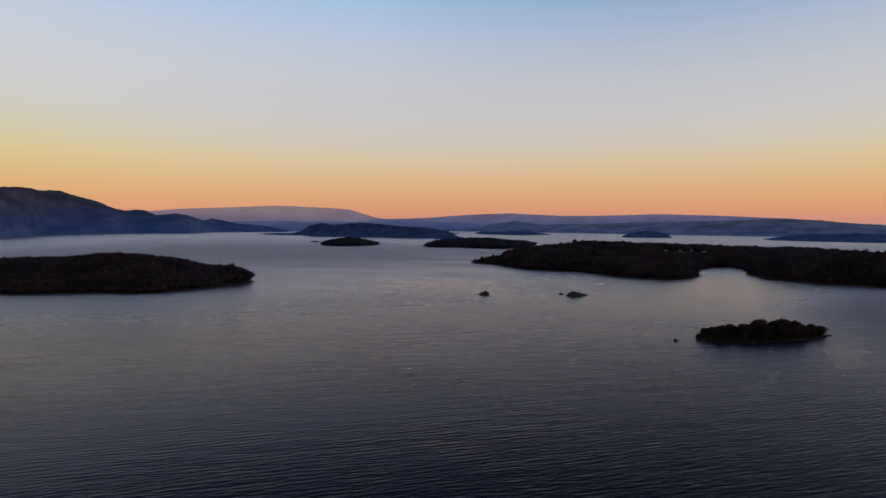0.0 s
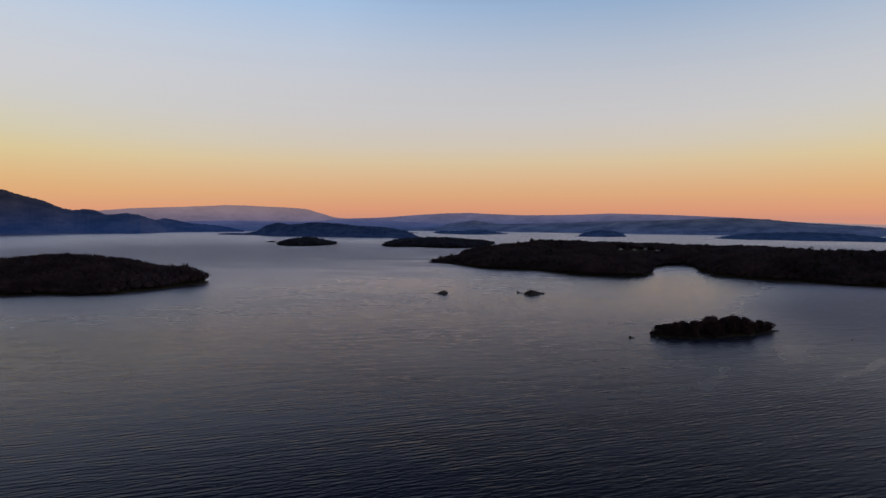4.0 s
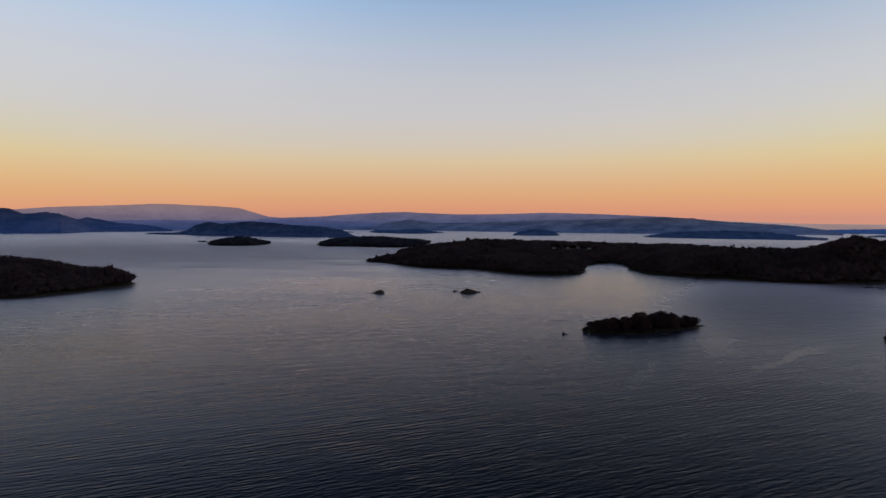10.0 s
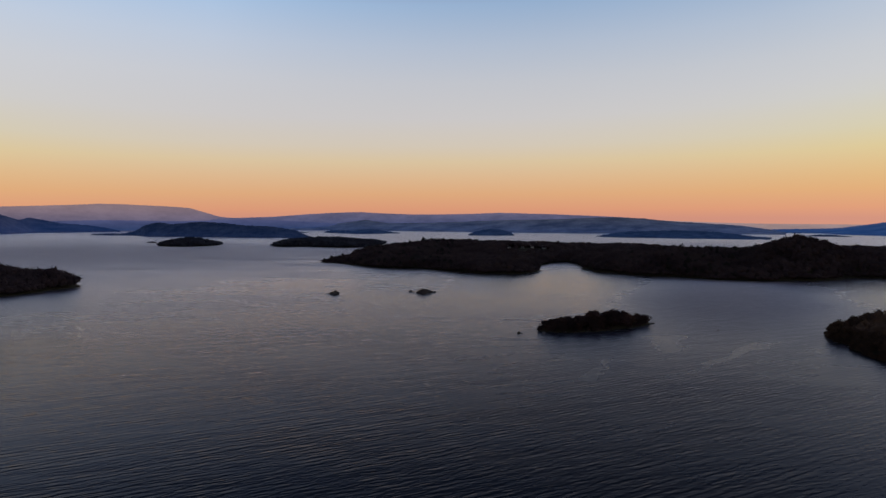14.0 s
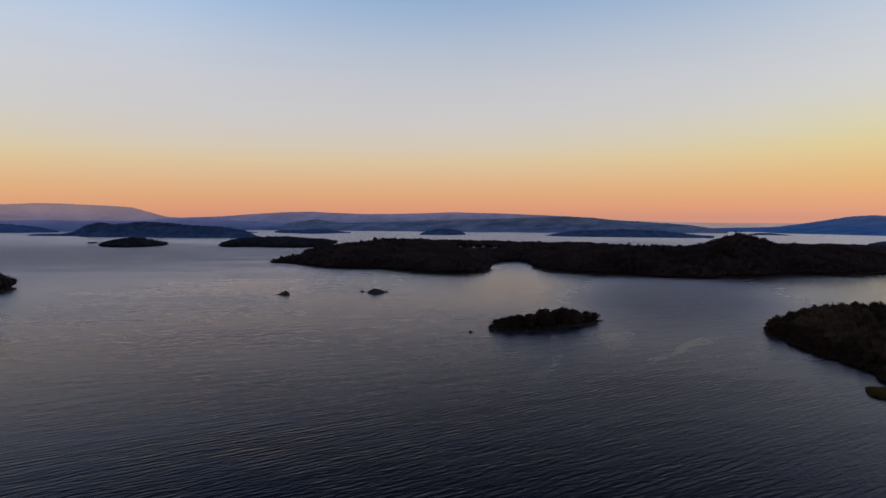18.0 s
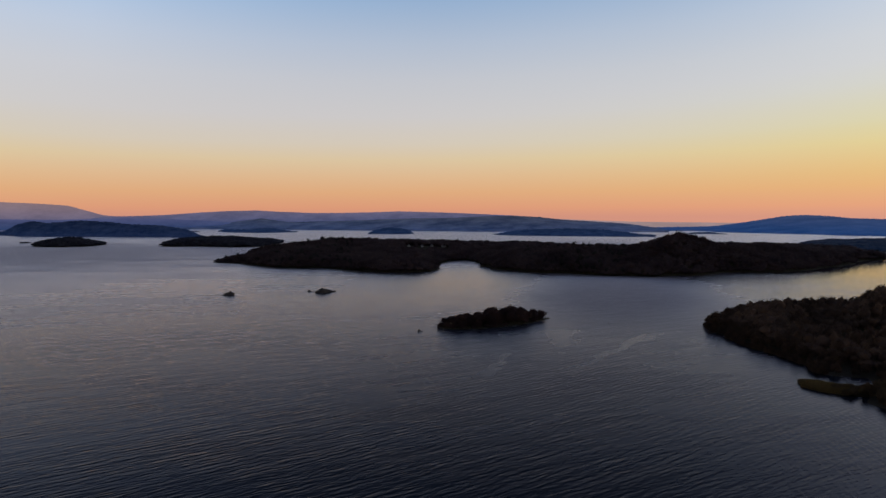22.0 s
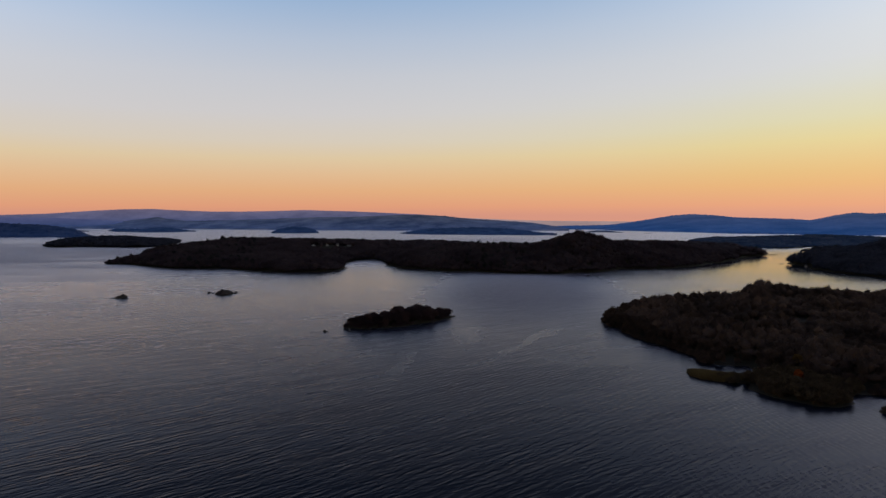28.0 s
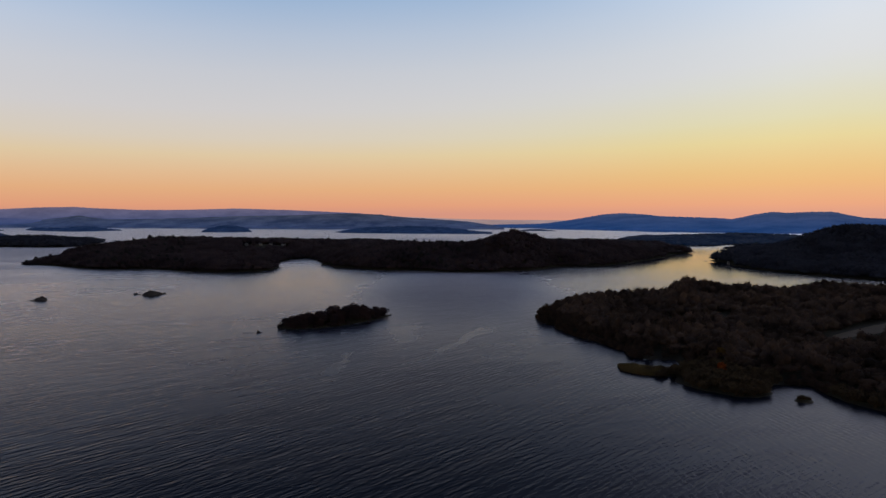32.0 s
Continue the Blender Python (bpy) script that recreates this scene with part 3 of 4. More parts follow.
def ridge(name, rows, depth, mat, label, rough=2.0, step=0.06, seed=1, back=1.0, inner=6):
    """A range of hills along the horizon: rows of (bearing, range of its foot, crest height)."""
    az = np.arange(rows[0][0], rows[-1][0] + step / 2, step)
    b = np.array([r[0] for r in rows])

    def smooth(v):
        s = np.interp(az, b, v)
        k = np.ones(5) / 5
        return np.convolve(np.pad(s, 2, mode="edge"), k, "valid")
    foot, top = smooth([r[1] for r in rows]), smooth([r[2] for r in rows])
    V = []
    prof = [(0.0, -0.02), (0.05, 0.10), (0.2, 0.26), (0.4, 0.48), (0.6, 0.70), (0.8, 0.89), (1.0, 1.0), (1.0 + back, -0.05)]
    A = np.radians(az)
    for k, (d, h) in enumerate(prof):
        r = foot + depth * d
        n1 = value_noise(az * 80, np.full_like(az, 40.0 * k), 60, seed)
        n2 = value_noise(az * 80, np.full_like(az, 17.0 * k), 7, seed + 1)
        z = top * h + (rough * n2 + 0.10 * top * n1 * (4 * max(h, 0) * (1 - h) if h < 1 else 0)) * (1 if 0 < k < 7 else 0)
        r = r + 0.08 * depth * n1 * (0 < k < 6)
        z = z if 0 < k < 7 else np.full_like(az, -2.0)
        V.append(np.stack([r * np.sin(A), r * np.cos(A), z], 1))
    n = len(az)
    V = np.concatenate(V)
    i = np.arange(n - 1)
    F = np.concatenate([np.stack([k * n + i, k * n + i + 1, (k + 1) * n + i + 1, (k + 1) * n + i], 1) for k in range(len(prof) - 1)])
    return tagged(new(name, mesh_of(name, V, F, mat, True)), label, "hills", kind="structure")


# ---------------------------------------------------------------- water, and the hills along the horizon
def make_water():
    """One sheet of water, from below the eye to past the far shores."""
    rings = [0, 60, 150, 300, 600, 1200, 2400, 4000, 6000]
    n = 96
    V = [(0, 0, 0)] + [(r * math.sin(2 * math.pi * k / n), r * math.cos(2 * math.pi * k / n), 0) for r in rings[1:] for k in range(n)]
    bm = bmesh.new()
    vs = [bm.verts.new(v) for v in V]
    for k in range(n):
        bm.faces.new((vs[0], vs[1 + (k + 1) % n], vs[1 + k]))
        for j in range(len(rings) - 2):
            a, b = 1 + j * n, 1 + (j + 1) * n
            bm.faces.new((vs[a + k], vs[a + (k + 1) % n], vs[b + (k + 1) % n], vs[b + k]))
    me = bpy.data.meshes.new("water")
    bm.to_mesh(me)
    bm.free()
    me.materials.append(M_WATER)
    return tagged(new("water", me), "dark rippled loch water reflecting the dusk sky", "water", kind="structure")


make_water()

# the haze over these hills and isles glows from their own materials
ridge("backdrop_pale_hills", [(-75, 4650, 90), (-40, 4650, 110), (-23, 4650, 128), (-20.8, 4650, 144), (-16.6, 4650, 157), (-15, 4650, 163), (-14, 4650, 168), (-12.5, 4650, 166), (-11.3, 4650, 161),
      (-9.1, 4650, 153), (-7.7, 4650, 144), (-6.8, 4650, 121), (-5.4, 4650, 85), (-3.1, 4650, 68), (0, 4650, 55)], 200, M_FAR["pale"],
      "pale mauve hills far off, evening haze put in as glow", 1.2, seed=3, back=0.3)
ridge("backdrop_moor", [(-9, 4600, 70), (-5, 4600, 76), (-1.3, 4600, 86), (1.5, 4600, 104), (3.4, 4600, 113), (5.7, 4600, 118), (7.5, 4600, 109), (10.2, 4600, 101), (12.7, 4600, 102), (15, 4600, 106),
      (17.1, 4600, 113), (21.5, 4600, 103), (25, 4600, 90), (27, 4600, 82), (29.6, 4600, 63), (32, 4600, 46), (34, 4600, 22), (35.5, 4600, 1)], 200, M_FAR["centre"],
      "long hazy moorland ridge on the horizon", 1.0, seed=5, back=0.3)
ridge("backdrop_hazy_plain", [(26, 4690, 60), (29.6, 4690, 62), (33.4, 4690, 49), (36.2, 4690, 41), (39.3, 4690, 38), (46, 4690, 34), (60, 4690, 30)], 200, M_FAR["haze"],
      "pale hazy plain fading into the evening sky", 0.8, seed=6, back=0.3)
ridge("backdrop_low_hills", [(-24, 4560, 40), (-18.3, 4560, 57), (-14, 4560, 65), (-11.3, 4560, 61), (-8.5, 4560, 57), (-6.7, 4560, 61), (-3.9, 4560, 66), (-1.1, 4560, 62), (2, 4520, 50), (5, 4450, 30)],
      150, M_FAR["low"], "low foothills under the pale ridge, blue haze put in as glow", 1.4, seed=4, back=0.3)
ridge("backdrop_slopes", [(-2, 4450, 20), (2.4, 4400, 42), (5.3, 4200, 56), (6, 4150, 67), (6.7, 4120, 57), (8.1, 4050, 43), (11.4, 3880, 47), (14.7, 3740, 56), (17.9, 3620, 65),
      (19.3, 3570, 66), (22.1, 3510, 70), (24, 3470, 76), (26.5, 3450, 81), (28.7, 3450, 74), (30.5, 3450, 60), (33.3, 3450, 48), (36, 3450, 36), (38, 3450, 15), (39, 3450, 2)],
      480, M_FAR["brown"], "dim brown slopes along the far shore, blue haze put in as glow", 1.8, seed=7)
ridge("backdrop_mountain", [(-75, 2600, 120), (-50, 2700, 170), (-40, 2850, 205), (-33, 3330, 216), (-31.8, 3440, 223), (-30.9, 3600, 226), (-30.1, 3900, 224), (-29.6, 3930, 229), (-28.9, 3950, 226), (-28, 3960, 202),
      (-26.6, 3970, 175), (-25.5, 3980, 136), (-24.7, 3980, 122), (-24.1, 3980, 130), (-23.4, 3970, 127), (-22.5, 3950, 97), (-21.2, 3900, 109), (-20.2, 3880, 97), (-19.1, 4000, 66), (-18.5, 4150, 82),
      (-16.6, 4180, 50), (-14.5, 4180, 34), (-13.4, 4180, 19), (-12.6, 4180, 2)], 300, M_FAR["mountain"], "dark mountain flank running down to the loch, blue haze put in as glow", 3.0, seed=9)
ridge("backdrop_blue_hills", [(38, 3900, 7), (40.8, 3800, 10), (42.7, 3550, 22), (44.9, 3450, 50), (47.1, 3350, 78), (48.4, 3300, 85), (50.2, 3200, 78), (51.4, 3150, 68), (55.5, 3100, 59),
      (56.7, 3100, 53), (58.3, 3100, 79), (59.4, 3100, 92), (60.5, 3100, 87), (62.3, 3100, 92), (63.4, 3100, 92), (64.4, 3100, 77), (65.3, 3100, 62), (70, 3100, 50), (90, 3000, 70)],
      900, M_FAR["right"], "long hills beyond the narrows, deep blue haze put in as glow", 2.0, seed=11, back=0.4)
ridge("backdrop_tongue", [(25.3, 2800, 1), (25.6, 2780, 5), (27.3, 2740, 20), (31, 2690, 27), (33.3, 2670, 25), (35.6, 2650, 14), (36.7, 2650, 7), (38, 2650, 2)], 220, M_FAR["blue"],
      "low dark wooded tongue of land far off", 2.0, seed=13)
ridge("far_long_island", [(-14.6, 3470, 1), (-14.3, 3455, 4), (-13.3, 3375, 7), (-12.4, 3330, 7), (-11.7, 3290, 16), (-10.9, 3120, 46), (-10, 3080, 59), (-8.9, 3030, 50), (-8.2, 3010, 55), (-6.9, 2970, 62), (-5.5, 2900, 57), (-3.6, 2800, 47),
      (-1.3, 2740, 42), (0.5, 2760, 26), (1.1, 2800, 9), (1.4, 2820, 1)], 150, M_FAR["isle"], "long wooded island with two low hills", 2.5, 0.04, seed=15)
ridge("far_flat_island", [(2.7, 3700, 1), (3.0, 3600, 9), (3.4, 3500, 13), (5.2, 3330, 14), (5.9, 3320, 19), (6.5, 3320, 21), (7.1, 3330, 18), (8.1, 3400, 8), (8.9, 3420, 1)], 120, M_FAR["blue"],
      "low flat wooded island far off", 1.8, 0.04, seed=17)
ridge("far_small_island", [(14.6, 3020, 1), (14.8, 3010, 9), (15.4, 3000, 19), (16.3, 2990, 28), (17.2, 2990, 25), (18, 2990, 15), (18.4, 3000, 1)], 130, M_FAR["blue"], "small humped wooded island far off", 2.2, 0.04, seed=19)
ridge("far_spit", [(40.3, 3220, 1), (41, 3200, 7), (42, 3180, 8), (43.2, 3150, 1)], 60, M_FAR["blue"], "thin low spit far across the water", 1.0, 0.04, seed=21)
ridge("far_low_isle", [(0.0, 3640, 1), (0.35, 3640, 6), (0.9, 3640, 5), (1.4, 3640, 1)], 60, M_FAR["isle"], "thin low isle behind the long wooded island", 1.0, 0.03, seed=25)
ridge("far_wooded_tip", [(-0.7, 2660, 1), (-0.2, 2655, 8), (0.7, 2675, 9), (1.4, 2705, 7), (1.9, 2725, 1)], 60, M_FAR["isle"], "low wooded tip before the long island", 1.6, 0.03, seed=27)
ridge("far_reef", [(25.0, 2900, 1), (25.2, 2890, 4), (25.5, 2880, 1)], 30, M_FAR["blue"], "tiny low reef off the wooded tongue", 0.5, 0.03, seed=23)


# ---------------------------------------------------------------- islands and woods
def island(name, land, cell, label):
    return tagged(new(name, land.mesh(name, cell, M_LAND)), label, "island", kind="structure")


def bearing(x, y):
    return np.degrees(np.arctan2(x, y))


left = Land([(-232, 842), (-250, 784), (-272, 742), (-300, 703), (-367, 706), (-447, 697), (-560, 714), (-680, 780), (-640, 900), (-450, 950), (-330, 940), (-262, 890)],
            [(-375, 830, 18, 90, 70), (-540, 810, 15, 120, 80)], 5, 28, 5, 31)
island("ground_large_island", left, 7, "dark wooded island with a low rounded hill")
wood("woodland_large_island", left, 5.0, 1.2, 9.2, 32, BROAD_MID, M_LEAF, "dense dark broadleaf wood covering the large island",
     size=lambda x, y: 1 + 0.95 * np.clip((bearing(x, y) + 19.2) / 3.2, 0, 1))

mid = Land([(54, 1216), (83, 1154), (131, 1046), (192, 1000), (239, 928), (289, 890), (330, 907), (355, 962), (388, 1045), (440, 1095), (468, 1088), (438, 990), (426, 932), (428, 882), (457, 819),
            (502, 764), (559, 718), (640, 712), (700, 729), (772, 714), (850, 733), (940, 768), (1090, 836), (1186, 864), (1200, 900), (1330, 1120), (1180, 1300), (980, 1180), (850, 1330), (800, 1470),
            (690, 1660), (560, 1790), (400, 1930), (210, 1560), (110, 1300)],
           [(664, 790, 31, 66, 60), (565, 900, 18, 110, 90), (830, 810, 17, 150, 70), (1000, 950, 8, 150, 100), (290, 1340, 16, 120, 160), (450, 1250, 10, 100, 90), (160, 1200, 7, 60, 80)], 6, 30, 6, 41)
island("ground_long_island", mid, 10, "long dark wooded island with a steep knoll and a bay")
HOMES = [(406, 1251, 24, 8.5), (428, 1238, 12, 8), (455, 1258, 20, 9), (476, 1250, 16, 13)]


def open_ground(homes, front, side=11):
    """Places near the houses and on the open ground before them."""
    def test(x, y):
        near = np.zeros(np.shape(x), bool)
        for hx, hy in homes:
            d = math.hypot(hx, hy)
            along = (x * hx + y * hy) / d
            across = np.abs(x * hy - y * hx) / d
            near |= (across < side) & (along < d + 9) & (along > d - front)
        return near
    return test


at_home = open_ground([h[:2] for h in HOMES], 75)
at_far_home = open_ground([(22, 2160), (48, 2168)], 120, 14)
at_cottage = open_ground([(1030, 630), (964, 639)], 40, 8)
wood("woodland_long_island", mid, 6.3, 1.5, 10.8, 42, BROAD_MID, M_LEAF, "dense dark wood covering the long island", lambda x, y: (np.hypot(x, y) < 1340) & ~at_home(x, y),
     size=lambda x, y: 1 - 0.5 * np.clip((5.4 - bearing(x, y)) / 0.5, 0, 1))
wood("woodland_back_of_long_island", mid, 11.0, 2.0, 11.5, 43, BROAD_FAR, M_LEAF, "dark wood on the back of the long island", lambda x, y: (np.hypot(x, y) >= 1340) & ~at_home(x, y))
wood("pines_long_island", mid, 19.0, 4.0, 13.5, 44, BROAD_MID, M_CONIFER, "scattered dark pines standing above the wood",
     lambda x, y: (np.hypot(x, y) < 1450) & (((bearing(x, y) > 5.6) & (bearing(x, y) < 13.5)) | ((bearing(x, y) > 27.5) & (bearing(x, y) < 36))), 0.38)

farwood = Land([(-40, 1893), (49, 1850), (149, 1776), (216, 1845), (280, 2095), (212, 2150), (62, 2300), (-30, 2150)], [(100, 2020, 7, 90, 120)], 5, 40, 6, 51)
island("ground_far_wooded_island", farwood, 14, "low dark wooded island")
wood("woodland_far_island", farwood, 9.0, 2, 10, 52, BROAD_FAR, M_LEAF_HAZED, "dark wood on the low far island", lambda x, y: ~at_far_home(x, y))

oval = Land([(-362, 2040), (-320, 1960), (-270, 1935), (-215, 1985), (-196, 2100), (-240, 2160), (-320, 2150)], [(-280, 2045, 10, 60, 70)], 5, 40, 5, 61)
island("ground_oval_island", oval, 12, "small oval wooded island")
wood("woodland_oval_island", oval, 8.0, 2, 10, 62, BROAD_FAR, M_LEAF_HAZED, "dark wood on the small oval island")

islet = Land([(-436, 2278), (-420, 2268), (-404, 2278), (-418, 2290)], [], 2, 8, 1.5, 65)
island("ground_far_islet", islet, 4, "tiny low islet with bushes")
wood("bushes_far_islet", islet, 5.0, 1, 4, 66, BROAD_FAR, M_LEAF, "dark bushes on the tiny islet")

narrows = Land([(1002, 694), (972, 642), (940, 612), (897, 550), (882, 492), (870, 440), (876, 360), (940, 250), (1400, 300), (1560, 640), (1372, 885), (1290, 845), (1130, 760), (1040, 712)],
               [(1200, 590, 33, 95, 95), (1270, 470, 33, 190, 130)], 4, 40, 6, 71)
island("ground_narrows_shore", narrows, 10, "dark wooded hillside beside the narrows")
wood("woodland_narrows", narrows, 7.0, 2.0, 10.5, 72, BROAD_MID, M_LEAF_HAZED, "dense dark wood on the hillside by the narrows",
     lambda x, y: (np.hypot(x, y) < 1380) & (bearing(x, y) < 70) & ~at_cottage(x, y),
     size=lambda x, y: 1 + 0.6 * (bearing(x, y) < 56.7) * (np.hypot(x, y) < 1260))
wood("woodland_behind_narrows", narrows, 11.0, 2.5, 11, 74, BROAD_FAR, M_LEAF_HAZED, "dark wood on the back of the narrows hillside",
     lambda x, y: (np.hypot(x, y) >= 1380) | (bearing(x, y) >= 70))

strip = Land([(1300, 1150), (1395, 1066), (1478, 1015), (1618, 1037), (1900, 900), (2150, 1100), (1950, 1450), (1720, 1500)], [(1600, 1200, 2, 200, 150), (1800, 1150, 13, 260, 200)], 4.5, 60, 8, 81)
island("ground_low_shore", strip, 18, "low wooded shore beyond the narrows")
# these crowns glow faintly blue, for the haze in front of them
wood("woodland_low_shore", strip, 12.0, 2, 6.5, 82, BROAD_FAR, M_FAR["strip"], "dark wood on the low shore, blue haze put in as glow")

point = Land([(336, 376), (321, 342), (306, 306), (302, 279), (297, 257), (289, 246), (293, 236), (298, 225), (290, 214), (265, 203), (259, 193), (258, 182), (262, 171), (268, 164), (277, 162), (287, 167), (297, 168), (303, 158), (295, 149), (290, 138),
              (290, 120), (305, 90), (360, 50), (480, 20), (640, 60), (740, 200), (735, 320), (680, 358), (610, 376), (590, 436), (540, 424), (505, 408), (461, 412), (408, 414), (362, 390)],
             [(480, 300, 3, 90, 80), (575, 405, 1.5, 50, 30), (660, 330, 1.5, 80, 40)], 2.2, 22, 3, 91)
island("ground_wooded_point", point, 5, "low marshy wooded point of land")


def clearing(x, y):
    return np.hypot((x - 468 - 0.9 * (y - 205)) / 62, (y - 202) / 19) < 1


def scrub(x, y):
    return (x < 298) & (y < 212)


px, py, pz, psd = point.scatter(6.0, 0.8, 92, lambda x, y: ~clearing(x, y) & ~scrub(x, y) & ((value_noise(x, y, 26, 98) > -0.55) | (shore_distance(point.poly, x, y) < 30) | (y < 235)))
front = (np.hypot(px, py) < 560) & (psd < 13) & (px < 460)
prs = np.random.RandomState(95)
ph = 9.0 * prs.uniform(0.55, 1.25, len(px)) * (0.7 + 0.3 * np.clip(psd / 18, 0, 1)) * (1 + 0.3 * value_noise(px, py, 30, 96)) + 6.0 * np.exp(-((bearing(px, py) - 53.1) / 0.9) ** 2) * (py > 330) + 1.5 * ((px < 480) & (py > 325)) - 0.8 * (bearing(px, py) > 55)
wide = 7.6 * prs.uniform(0.7, 1.4, len(px))
inner = ~front & (bearing(px, py) < 70)
side = ~front & ~inner
V, F = stack([plant(BROAD_NEAR, px[inner], py[inner], pz[inner], ph[inner], wide[inner], 97), plant(BROAD_FAR, px[side], py[side], pz[side], ph[side], wide[side], 98)])
tagged(new("woodland_point", mesh_of("woodland_point", V, F, M_LEAF_POINT, True)), "dense dark autumn wood covering the point", "woodland", kind="stuff")

isle = Land([(164, 440), (170, 430), (192, 425), (223, 432), (255, 449), (240, 454), (205, 451), (176, 448)], [], 2.0, 7, 1.0, 101)
island("ground_near_isle", isle, 1.6, "small rocky isle crowned with trees")


# ---------------------------------------------------------------- single trees and bushes
def tube(path, radii, sides=6):
    """A tapered limb along a path."""
    V, F = [], []
    for k, (p, r) in enumerate(zip(path, radii)):
        a = np.arange(sides) * 2 * math.pi / sides
        V.append(np.stack([p[0] + r * np.cos(a), p[1] + r * np.sin(a), np.full(sides, p[2])], 1))
        if k:
            for i in range(sides):
                j = (i + 1) % sides
                F += [[(k - 1) * sides + i, (k - 1) * sides + j, k * sides + j], [(k - 1) * sides + i, k * sides + j, k * sides + i]]
    return np.concatenate(V), np.array(F)


def tree(seed, high, wide, mat=None, cards=110, leaf=0.42, lean=0.0):
    """One broadleaf tree: forked trunk, limbs, and a crown of leafy clumps with gaps."""
    rs = np.random.RandomState(seed)
    root = new("broadleaf_tree")
    fork = 0.34 * high
    stem = [(0, 0, -0.6), (0.05 * lean, 0, 0.15 * high), (0.12 * lean, 0.05, fork), (0.2 * lean, 0.1, 0.62 * high), (0.25 * lean, 0.1, 0.85 * high)]
    r0 = 0.022 * high + 0.05
    part_mesh("trunk", mesh_of("trunk", *tube(stem, [r0 * 1.3, r0, 0.8 * r0, 0.45 * r0, 0.12 * r0], 8), M_BARK, True), root, "dark tapered trunk")
    clumps, limbs = [], []
    n = rs.randint(9, 13)
    for k in range(n):
        a = 2.4 * k + rs.uniform(-0.4, 0.4)
        t = (k + 0.5) / n
        d = wide * 0.5 * math.sqrt(max(0.16, 1 - (1.5 * t - 0.55) ** 2)) * rs.uniform(0.4, 0.85)
        c = np.array([d * math.cos(a) + 0.2 * lean, d * math.sin(a), high * (0.26 + 0.50 * t)])
        r = np.array([1, 1, 0.78]) * wide * rs.uniform(0.20, 0.30)
        clumps.append(leaf_cards(rs, c, r, cards, leaf))
        core, f = ICO1
        clumps.append((core * r * 0.72 * (1 + rs.uniform(-0.2, 0.2, (len(core), 1))) + c, f))
        if k % 3 == 0:
            s = np.array([0.1 * lean, 0, fork * rs.uniform(0.8, 1.3)])
            limbs.append(tube([s, s * 0.5 + c * 0.5 + [0, 0, -0.3], c], [0.4 * r0, 0.28 * r0, 0.1 * r0], 5))
    for v, f in limbs:
        part_mesh("limb", mesh_of("limb", v, f, M_BARK, True), root)
    part_mesh("crown", mesh_of("crown", *stack(clumps), mat or M_LEAF_TREE), root, "dense uneven crown of dull autumn leaves")
    return root


def bare_tree(seed, high, wide):
    """A small half-bare tree with a few twiggy sprays."""
    rs = np.random.RandomState(seed)
    root = new("bare_tree")
    part_mesh("trunk", mesh_of("trunk", *tube([(0, 0, -0.5), (0.2, 0, 0.4 * high), (0.5, 0.1, 0.9 * high)], [0.14, 0.1, 0.03], 6), M_BARK, True), root)
    for k in range(7):
        a, z = rs.uniform(0, 6.28), high * rs.uniform(0.3, 0.8)
        e = np.array([math.cos(a) * wide * 0.5, math.sin(a) * wide * 0.5, z + high * rs.uniform(0.0, 0.3)])
        part_mesh("limb", mesh_of("limb", *tube([(0.2, 0, z * 0.8), tuple(e * 0.6 + [0, 0, 0.3 * z]), tuple(e)], [0.07, 0.05, 0.02], 4), M_BARK), root)
    part_mesh("crown", mesh_of("crown", *stack([leaf_cards(rs, np.array([rs.uniform(-0.4, 0.4) * wide, rs.uniform(-0.4, 0.4) * wide, high * rs.uniform(0.5, 0.95)]), np.full(3, 0.2 * wide), 26, 0.22) for _ in range(7)]), M_LEAF_TREE), root)
    return root


def bush(seed, high, wide, mat):
    rs = np.random.RandomState(seed)
    root = new("willow_bush")
    clumps = []
    for k in range(7):
        a = 2.4 * k
        d = wide * rs.uniform(0.05, 0.34)
        c = np.array([d * math.cos(a), d * math.sin(a), high * rs.uniform(0.35, 0.66)])
        r = np.array([1, 1, 0.9]) * wide * rs.uniform(0.2, 0.28)
        clumps.append(leaf_cards(rs, c, r, 110, 0.055 * wide))
        core, f = ICO1
        clumps.append((core * r * 0.66 * (1 + rs.uniform(-0.2, 0.2, (len(core), 1))) + c, f))
    part_mesh("crown", mesh_of("crown", *stack(clumps), mat), root)
    for k in range(4):
        a = 1.6 * k
        part_mesh("stem", mesh_of("stem", *tube([(0.1 * math.cos(a), 0.1 * math.sin(a), -0.4), (0.2 * wide * math.cos(a), 0.2 * wide * math.sin(a), 0.5 * high)], [0.07, 0.03], 5), M_BARK), root)
    return root


def stand(proto, x, y, z, turn, scale, stretch=1.0):
    return Matrix.Translation((x, y, z - 0.1)) @ Matrix.Rotation(turn, 4, "Z") @ Matrix.Diagonal((scale, scale, scale * stretch, 1))


def set_out(protos, xs, ys, zs, scales, seed, label, category, group):
    """The prototypes take the first places; copies take the rest."""
    rs = random.Random(seed)
    for k, (x, y, z, s) in enumerate(zip(xs, ys, zs, scales)):
        p = protos[k % len(protos)]
        m = stand(p, float(x), float(y), float(z), rs.uniform(0, 6.28), float(s), rs.uniform(0.9, 1.12))
        if k < len(protos):
            made = p
        else:
            made = copy_thing(p, m)
            made.scale = (float(s), float(s), float(s))
        made.matrix_basis = m
        tagged(made, label, category, group)


# trees on the isle
ix, iy, iz, isd = isle.scatter(4.9, 1.2, 102)
